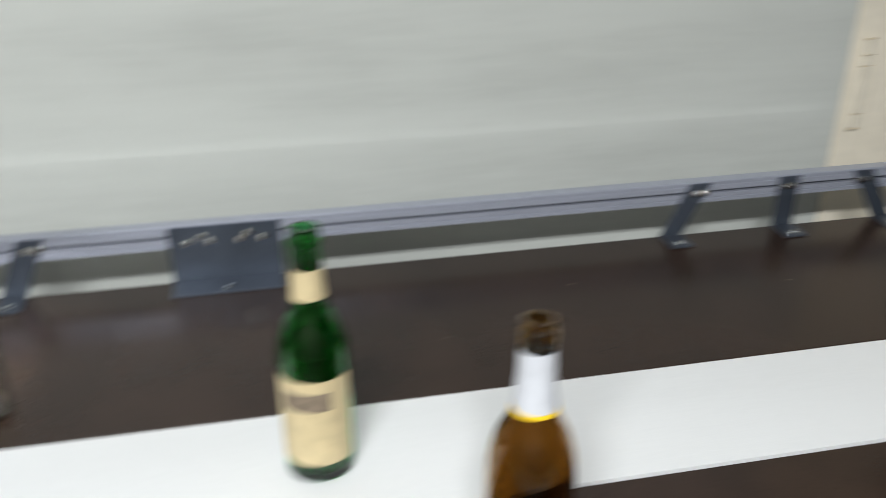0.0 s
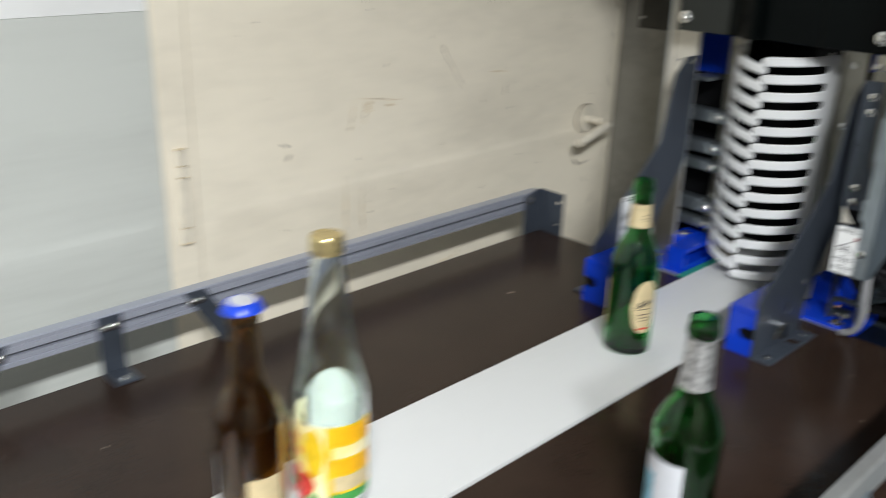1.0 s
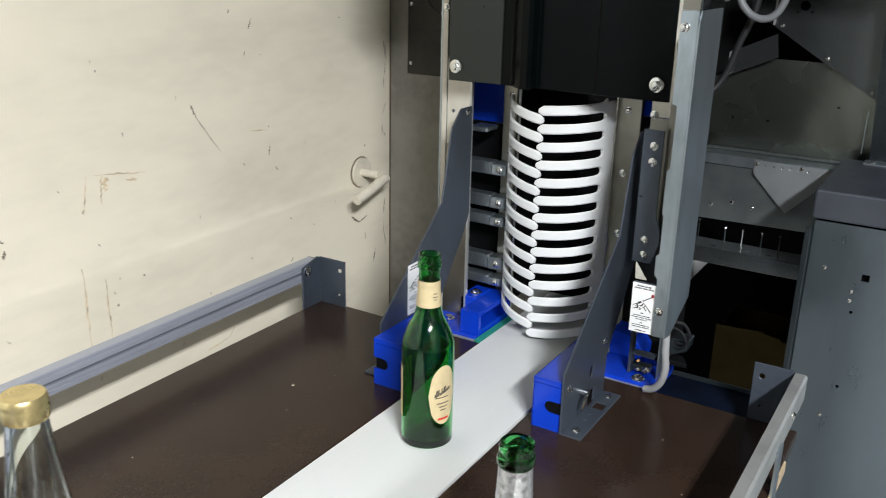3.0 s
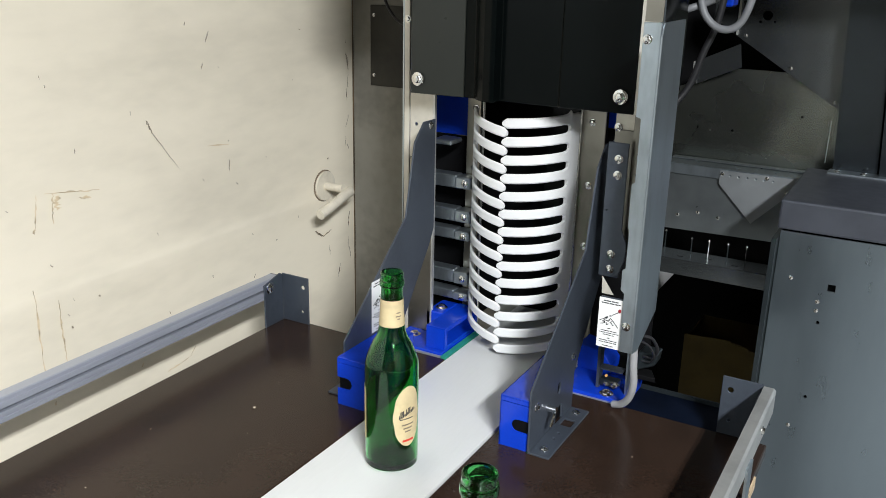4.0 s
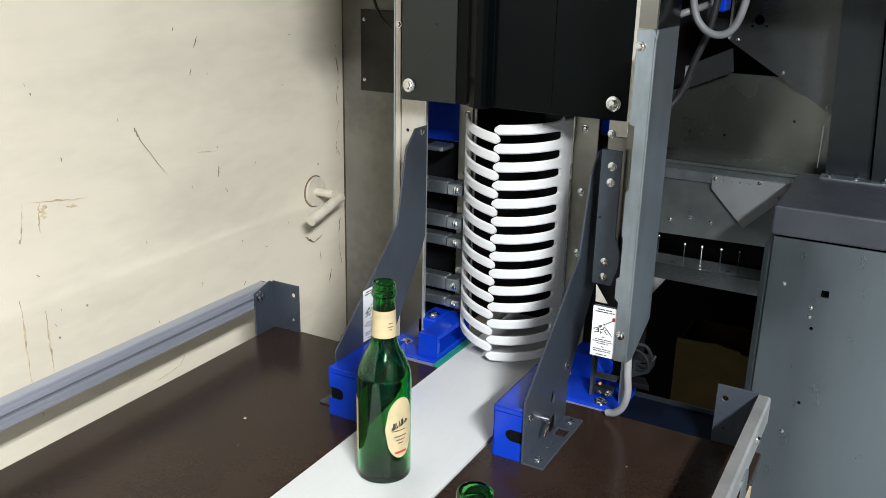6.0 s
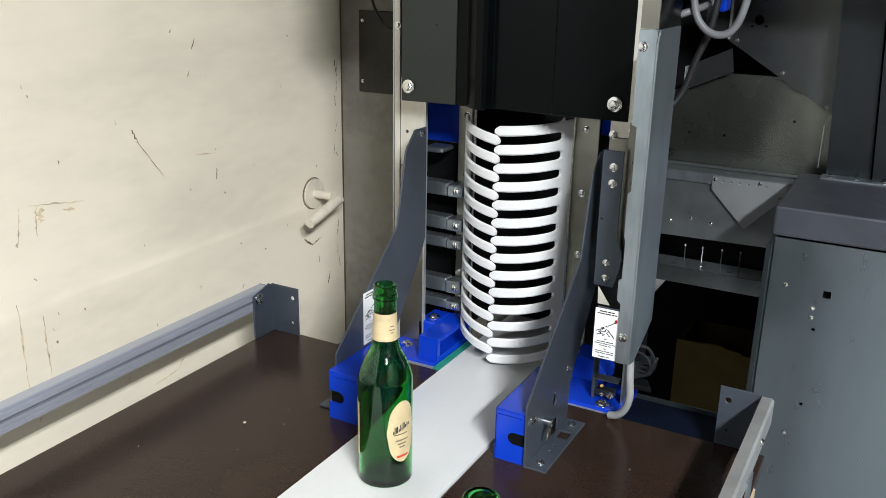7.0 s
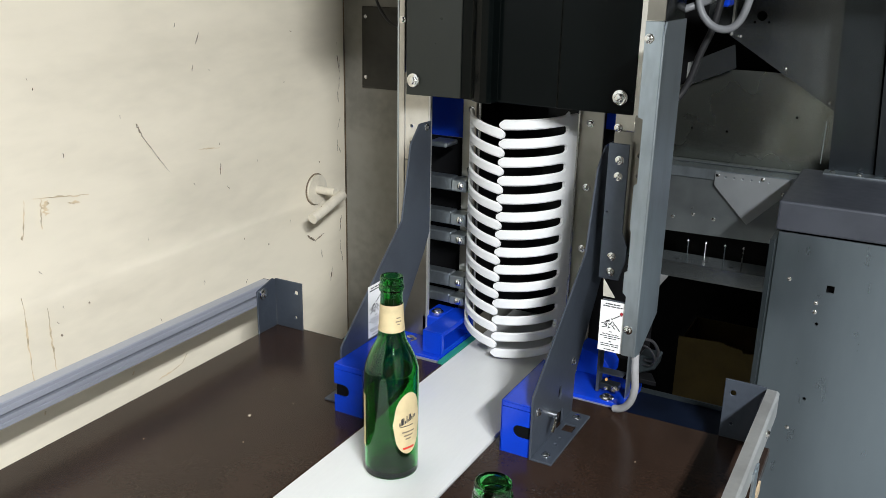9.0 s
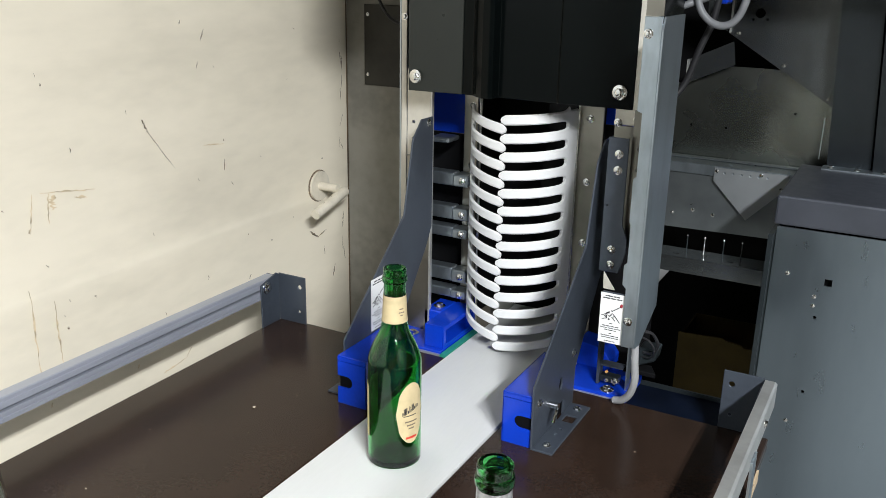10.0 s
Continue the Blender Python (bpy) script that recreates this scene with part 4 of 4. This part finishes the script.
ap("blue_plug", box(0.196, 0.216, 0.600, 0.640, 0.555, 0.60, 0.003), BLUE, frame_m, "blue cable plug")

cab = thing("steel_cabinet", 0.75, 0.8, FLOOR_Z, "brushed grey steel machine cabinet with a dark lid", "machine cabinet")
ap("front_panel", prism([(0.352, FLOOR_Z), (1.25, FLOOR_Z), (1.25, 0.209), (0.352, 0.209)], "y", 0.525, 0.528, 0.0, holes=[[(0.436, 0.119), (0.448, 0.119), (0.448, 0.131), (0.436, 0.131)], ring(0.43, 0.062, 0.003, n=8), ring(0.43, -0.075, 0.003, n=8)]), CABSTEEL, cab)
ap("side_panel", box(0.352, 0.355, 0.528, 0.78, FLOOR_Z, 0.209), CABSTEEL, cab)
ap("lid", box(0.346, 1.26, 0.520, 0.80, 0.2125, 0.262, 0.004, 2), LIDSTEEL, cab, "dark grey coated lid")
# black sheet behind the panel holes for the dark inside
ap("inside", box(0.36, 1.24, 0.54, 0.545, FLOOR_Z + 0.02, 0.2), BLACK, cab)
for cx, cz in ((0.378, 0.131), (0.424, 0.098), (0.424, 0.082), (0.41, -0.135), (0.62, 0.14), (0.62, -0.1)):
    asc(cab, cx, 0.525, cz, "-y", TINY_SCREW)

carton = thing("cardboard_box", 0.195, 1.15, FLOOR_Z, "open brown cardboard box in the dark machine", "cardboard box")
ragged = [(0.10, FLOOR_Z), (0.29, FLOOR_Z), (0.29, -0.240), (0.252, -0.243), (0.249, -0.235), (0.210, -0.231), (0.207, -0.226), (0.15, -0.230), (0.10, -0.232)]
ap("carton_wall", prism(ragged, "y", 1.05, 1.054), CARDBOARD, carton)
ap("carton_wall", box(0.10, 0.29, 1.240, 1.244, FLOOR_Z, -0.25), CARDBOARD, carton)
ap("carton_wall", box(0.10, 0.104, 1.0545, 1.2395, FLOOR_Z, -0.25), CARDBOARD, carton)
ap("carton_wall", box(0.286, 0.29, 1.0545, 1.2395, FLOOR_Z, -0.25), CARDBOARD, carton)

loop = thing("grey_cable_loop", 0.16, 0.75, 0.5, "thick grey cable hanging in a loop", "cable")
ap("sheath", tube([(0.190, 0.45, 0.64), (0.201, 0.45, 0.566), (0.217, 0.45, 0.538), (0.239, 0.45, 0.528), (0.259, 0.45, 0.536), (0.272, 0.45, 0.565), (0.285, 0.45, 0.64)], 0.0058, 12), DARKCABLE, loop, "", True)
hose = thing("black_cable", 0.20, 0.5, 0.42, "thick black cable hanging behind the cover channel", "cable")
ap("sheath", tube([(0.235, 0.48, 0.64), (0.222, 0.48, 0.54), (0.205, 0.48, 0.49), (0.185, 0.48, 0.43), (0.15, 0.46, 0.38)], 0.0055, 12), BLACKCABLE, hose, "", True)
branch = thing("grey_cable", 0.21, 0.46, 0.54, "grey cable running from the cover channel to a blue plug", "cable")
ap("sheath", tube([(0.147, 0.45, 0.545), (0.176, 0.45, 0.554), (0.196, 0.46, 0.562), (0.206, 0.50, 0.568), (0.207, 0.60, 0.578)], 0.0055, 10), DARKCABLE, branch, "", True)
dark_plate = thing("dark_wall_plate", -0.45, 0.585, 0.45, "dark grey metal plate on the sheet wall", "metal plate")
ap("plate", box(-0.497, -0.40, 0.578, 0.585, 0.368, 0.53, 0.001), DIRTYPLATE, dark_plate)
for pz in (0.39, 0.51):
    asc(dark_plate, -0.488, 0.578, pz, "-y", TINY_SCREW)
wire = thing("black_cable", -0.43, 0.56, 0.5, "thin black cable hanging beside the gate", "cable")
ap("sheath", tube([(-0.46, 0.56, 0.60), (-0.45, 0.56, 0.545), (-0.42, 0.55, 0.51), (-0.36, 0.50, 0.50), (-0.25, 0.42, 0.50)], 0.003, 8), BLACKCABLE, wire, "", True)


# ---- bottles ----
def glass_profile(outer, wall=0.003):
    inner = [(max(r - wall, 0.004), z) for r, z in outer if z > 0.008]
    return [(0, outer[0][1])] + outer + inner[::-1] + [(0, inner[0][1])]


def smooth_profile(keys, n=6):
    pts = []
    for i in range(len(keys) - 1):
        p0, p1, p2, p3 = [Vector(keys[min(max(k, 0), len(keys) - 1)]) for k in (i - 1, i, i + 1, i + 2)]
        for k in range(n):
            t = k / n
            q = 0.5 * (2 * p1 + (p2 - p0) * t + (2 * p0 - 5 * p1 + 4 * p2 - p3) * t * t + (3 * p1 - p0 - 3 * p2 + p3) * t ** 3)
            pts.append((q.x, q.y))
    return pts + [tuple(keys[-1])]


def radius_at(prof, z):
    for (r0, z0), (r1, z1) in zip(prof, prof[1:]):
        if z0 <= z <= z1 and z1 > z0:
            return r0 + (r1 - r0) * (z - z0) / (z1 - z0)
    return prof[-1][0]


BEER = [(0.028, 0.0), (0.033, 0.004), (0.034, 0.010), (0.034, 0.08), (0.034, 0.130), (0.0325, 0.145), (0.026, 0.163), (0.0185, 0.178), (0.0155, 0.195), (0.0140, 0.220), (0.0132, 0.2415), (0.0150, 0.2425), (0.0150, 0.249), (0.0138, 0.2505), (0.0140, 0.258), (0.0125, 0.260)]
BELLY = [(0.030, 0.0), (0.0345, 0.004), (0.0355, 0.010), (0.0355, 0.07), (0.0355, 0.118), (0.034, 0.138), (0.0295, 0.156), (0.0225, 0.171), (0.0172, 0.186), (0.0150, 0.205), (0.0138, 0.228), (0.0132, 0.2415), (0.0150, 0.2425), (0.0150, 0.249), (0.0138, 0.2505), (0.0140, 0.258), (0.0125, 0.260)]
SODA = [(0.032, 0.0), (0.0385, 0.005), (0.040, 0.013), (0.040, 0.08), (0.040, 0.128), (0.0385, 0.142), (0.033, 0.165), (0.026, 0.200), (0.0195, 0.245), (0.0160, 0.275), (0.0150, 0.287), (0.0150, 0.300)]


def bottle(name, label, keys, glass, x, y, rz=0.0, group="bottles"):
    b = thing(name, x, y, 0.0012 if abs(x) < 0.08 else 0.0, label, "bottle", group, "", rz)
    prof = smooth_profile(keys)
    part("glass", lathe(glass_profile(prof), 44), glass, b, "", True).visible_shadow = glass is not CLEARGLASS
    return b, prof


def wrap(b, prof, name, z0, z1, a0, a1, material, off=0.0004, parent=None, label="", shape=None):
    """Paper round the bottle from angle a0 to a1; shape narrows its upper edge."""
    n = max(6, int(abs(a1 - a0) / 6))
    bm = bmesh.new()
    m = 8
    grid = []
    for i in range(n + 1):
        u = i / n
        a = radians(a0 + (a1 - a0) * u)
        lo, hi = (z0, z1) if shape is None else shape(u, z0, z1)
        col = []
        for j in range(m + 1):
            z = lo + (hi - lo) * j / m
            r = radius_at(prof, z) + off
            col.append(bm.verts.new((r * math.cos(a), r * math.sin(a), z)))
        grid.append(col)
    for p, q in zip(grid, grid[1:]):
        for j in range(m):
            bm.faces.new((p[j], q[j], q[j + 1], p[j + 1]))
    return part(name, bm, material, parent or b, label, True)


def oval(u, z0, z1):
    h = math.sqrt(max(0.0, 1 - (2 * u - 1) ** 2)) * 0.5 + 0.02
    c = (z0 + z1) / 2
    return c - h * (z1 - z0), c + h * (z1 - z0)


# green beer bottle, cream neck band and an oval label
b, p = bottle("beer_bottle", "open green glass beer bottle with cream labels on the belt", BEER, GREENGLASS, 0.003, -0.112)
wrap(b, p, "neck_label", 0.192, 0.226, 0, 360, CREAMLABEL, label="cream paper neck band")
wrap(b, p, "front_label", 0.038, 0.118, -55, 15, CREAMLABEL, label="oval cream paper label", shape=oval)
rnd = random.Random(9)
ang = -42.0
while ang < -2:
    wide, tall = rnd.uniform(1.4, 3.4), rnd.choice((0.004, 0.005, 0.009))
    rise = (ang + 42) * 0.00022
    wrap(b, p, "label_print", 0.076 + rise, 0.076 + rise + tall, ang, ang + wide, INK, 0.0007)
    ang += wide + rnd.uniform(0.5, 1.3)
wrap(b, p, "label_print", 0.0745, 0.0757, -40, -8, INK, 0.0007)
for z0, a0, a1 in ((0.066, -36, -6), (0.061, -32, -10), (0.0565, -28, -14)):
    wrap(b, p, "label_print", z0, z0 + 0.0018, a0, a1, DARKMARK, 0.0007)
for z0, a0, a1 in ((0.210, -36, -14), (0.2055, -40, -10), (0.202, -32, -18)):
    wrap(b, p, "label_print", z0, z0 + 0.0014, a0, a1, DARKMARK, 0.0007)
wrap(b, p, "label_rim", 0.043, 0.046, -34, -6, REDPRINT, 0.0007)
wrap(b, p, "back_label", 0.038, 0.11, 165, 235, CREAMLABEL, label="cream paper back label")
# lemonade bottle
b, p = bottle("lemonade_bottle", "clear glass lemonade bottle with yellow fruit label and gold cap", SODA, CLEARGLASS, 0.0, -0.655, 25)
wrap(b, p, "front_label", 0.020, 0.112, -190, -70, LEMONPAPER, label="pale yellow fruit label")
wrap(b, p, "side_label", 0.020, 0.112, -69.5, 10, YELLOWLABEL, label="yellow side label")
wrap(b, p, "back_label", 0.022, 0.138, 60, 160, PALEPRINT, label="pale back label", shape=lambda u, z0, z1: (z0, z1 - 0.02 * (2 * u - 1) ** 2))
wrap(b, p, "label_panel", 0.090, 0.110, -62, 8, ORANGE, 0.0007, label="orange label panel")
wrap(b, p, "label_panel", 0.054, 0.072, -62, 8, ORANGE, 0.0007, label="orange label panel")
wrap(b, p, "label_panel", 0.074, 0.088, -60, 6, LEMONPAPER, 0.0007)
wrap(b, p, "label_panel", 0.034, 0.052, -60, 6, CREAMLABEL, 0.0007)
wrap(b, p, "label_band", 0.0205, 0.031, -66, 8, GREENPRINT, 0.0008)
wrap(b, p, "lemon_print", 0.052, 0.106, -106, -72, YELLOWLABEL, 0.0007, shape=oval)
rnd = random.Random(3)
for k, (ang, zz, rr) in enumerate(((-176, 0.052, 9), (-160, 0.044, 9), (-143, 0.053, 8), (-120, 0.047, 10), (-101, 0.041, 11), (-112, 0.031, 10), (-136, 0.029, 9), (-170, 0.033, 8))):
    wrap(b, p, "fruit_print", zz - rr * 0.0012, zz + rr * 0.0012, ang - rr * 1.3, ang + rr * 1.3, (REDPRINT, BERRY)[k % 2], 0.0009 + 0.0001 * k, shape=oval)
for ang, zz, wd in ((-150, 0.034, 16), (-128, 0.037, 10), (-172, 0.040, 9), (-90, 0.026, 9)):
    wrap(b, p, "leaf_print", zz - 0.005, zz + 0.005, ang - wd, ang + wd, GREENPRINT, 0.0019, shape=oval)
for zz, a0_, a1_, hh in ((0.106, -186, -160, 0.003), (0.095, -186, -118, 0.005), (0.081, -180, -112, 0.004)):
    a = a0_
    while a < a1_:
        step = rnd.uniform(4, 8)
        wrap(b, p, "print_bar", zz - hh * rnd.uniform(0.5, 1) + (a - a0_) * -0.00007, zz + hh * rnd.uniform(0.5, 1) + (a - a0_) * -0.00007, a, a + step * 0.6, BERRY, 0.0012)
        a += step
cap = lathe([(0, 0.306), (0.0155, 0.306), (0.0168, 0.304), (0.0172, 0.300), (0.0168, 0.2985), (0.0172, 0.297), (0.0172, 0.289), (0.0166, 0.287), (0.0150, 0.2868)], 32)
part("screw_cap", cap, GOLD, b, "gold screw cap", True)


def crown_cap(b, z, r, material, lab):
    bm = bmesh.new()
    n = 42
    rows = []
    for rr, zz, amp in ((0.0001, z + 0.0035, 0), (r * 0.8, z + 0.0035, 0), (r * 0.93, z + 0.0022, 0), (r, z - 0.002, 0.03), (r * 1.1, z - 0.0045, 0.07)):
        rows.append([bm.verts.new((rr * (1 + amp * (i % 2)) * math.cos(2 * math.pi * i / n), rr * (1 + amp * (i % 2)) * math.sin(2 * math.pi * i / n), zz)) for i in range(n)])
    for p0, q0 in zip(rows, rows[1:]):
        for i in range(n):
            bm.faces.new((p0[i], p0[(i + 1) % n], q0[(i + 1) % n], q0[i]))
    part("crown_cap", bm, material, b, lab, True)


# brown bottle with a blue cap
b, p = bottle("beer_bottle", "brown glass beer bottle with white label and blue cap", BEER, BROWNGLASS, 0.0, -0.752)
wrap(b, p, "front_label", 0.03, 0.105, -190, -105, WHITELABEL, label="white paper label")
wrap(b, p, "back_label", 0.03, 0.09, -40, 20, CREAMLABEL, label="cream paper back label")
crown_cap(b, 0.2605, 0.0180, BLUECAP, "blue crown cap")
part("cap_print", rod((0, 0, 0.2640), (0, 0, 0.2644), 0.0125, 28), WHITELABEL, b, "white printed disc")
# green bottle farther along the belt
b, p = bottle("beer_bottle", "open green glass beer bottle with pale labels on the belt", BEER, GREENGLASS, 0.0, -1.468)
wrap(b, p, "neck_label", 0.192, 0.222, 0, 360, CREAMLABEL, label="pale paper neck band")
wrap(b, p, "front_label", 0.022, 0.118, -110, 60, CREAMLABEL, label="pale paper label")
wrap(b, p, "label_print", 0.085, 0.105, -60, 20, DARKMARK, 0.0007)
# brown bottle standing on the board
b, p = bottle("beer_bottle", "brown glass beer bottle with white neck label on the board", BELLY, BROWNGLASS, 0.188, -1.312)
wrap(b, p, "neck_label", 0.184, 0.236, 0, 360, WHITELABEL, label="white paper neck label")
wrap(b, p, "label_rim", 0.1825, 0.186, 0, 360, YELLOWLABEL, 0.0008)
# green bottle with silver foil standing on the board
b, p = bottle("beer_bottle", "open green glass beer bottle with crinkled silver neck foil", BEER, GREENGLASS, 0.294, -0.442)
wrap(b, p, "neck_foil", 0.188, 0.240, 0, 360, FOIL, label="crinkled silver foil")
wrap(b, p, "front_label", 0.03, 0.115, 150, 300, WHITELABEL, label="white and blue paper label")
wrap(b, p, "label_print", 0.05, 0.095, 190, 250, BLUEPRINT, 0.0007)
# clear bottle at the far end of the board
b, p = bottle("lemonade_bottle", "clear glass bottle with a red cap on the board", SODA, CLEARGLASS, -0.15, -1.83)
part("screw_cap", lathe([(0, 0.306), (0.0155, 0.306), (0.0172, 0.302), (0.0172, 0.287), (0.0150, 0.2868)], 32), REDCAP, b, "red screw cap", True)


# ---- crumbs on the boards ----
random.seed(11)
crumbs = bmesh.new()
for cx, cy, s in ((-0.24, -0.10, 0.005), (-0.262, -0.02, 0.0022), (-0.21, -0.04, 0.002), (-0.32, -0.22, 0.002), (-0.20, -0.16, 0.0022), (-0.19, -0.075, 0.002), (-0.28, -0.36, 0.0025), (0.27, 0.06, 0.002), (0.33, -0.05, 0.0022),
                  (-0.36, -0.52, 0.002), (-0.15, -0.6, 0.003), (-0.25, -0.8, 0.0025), (0.22, -0.2, 0.002), (0.16, -0.55, 0.0025), (-0.3, -1.1, 0.0025), (-0.2, -1.3, 0.002)):
    c = bmesh.new()
    bmesh.ops.create_icosphere(c, subdivisions=1, radius=s * 0.5, matrix=pose(cx, cy, s * 0.2, 0, 0, random.uniform(0, 180)) @ Matrix.Diagonal((random.uniform(0.6, 1.8), random.uniform(0.4, 0.9), 0.4, 1)))
    for v in c.verts:
        v.co += Vector([random.uniform(-0.12, 0.12) * s for _ in range(3)])
    merge(crumbs, c)
tagged(mesh_ob("crumbs", crumbs, CRUMB), "pale crumbs and dust specks on the boards", "crumbs", "", "stuff")


# ---- metal shavings on the shelf ----
rnd = random.Random(21)
flakes = bmesh.new()
for k in range(90):
    c = Vector((rnd.uniform(0.085, 0.335), rnd.uniform(0.776, 0.832), 0.2403))
    a, r = rnd.uniform(0, 6.28), rnd.uniform(0.0012, 0.005)
    tip = [flakes.verts.new(c + Vector((r * math.cos(a + q), r * 0.6 * math.sin(a + q), h))) for q, h in ((0, 0.0004), (2.0, rnd.uniform(0.0004, 0.003)), (4.1, 0.0004))]
    base = flakes.verts.new(c)
    for u, v, w in ((0, 1, 2), (1, 0, 3), (2, 1, 3), (0, 2, 3)):
        q = tip + [base]
        flakes.faces.new((q[u], q[v], q[w]))
tagged(mesh_ob("metal_shavings", flakes, STEEL), "small bright metal shavings lying on the shelf", "shavings", "", "stuff")


# ---- ceiling lamps ----
def ceiling_lamp(x, y, z, length, power):
    f = thing("ceiling_light", x, y, z, "long white twin-tube ceiling light fitting", "ceiling light")
    part("housing", box(-0.10, 0.10, -length / 2, length / 2, 0.045, 2.3 - z, 0.004), ROOM, f)
    for tx in (-0.055, 0.055):
        part("tube", rod((tx, -length / 2, 0.026), (tx, length / 2, 0.026), 0.013, 16), TUBE, f, "glowing fluorescent tube", True)
        data = bpy.data.lights.new("lamp", "AREA")
        data.shape, data.size, data.size_y, data.energy = "RECTANGLE", 0.04, length, power
        data.color = (0.965, 1.0, 1.03)
        lamp = new("lamp", data)
        lamp.parent = f
        lamp.matrix_basis = pose(tx, 0, 0)
    return f


ceiling_lamp(*LAMP_AT, 1.2, LAMP_POWER)
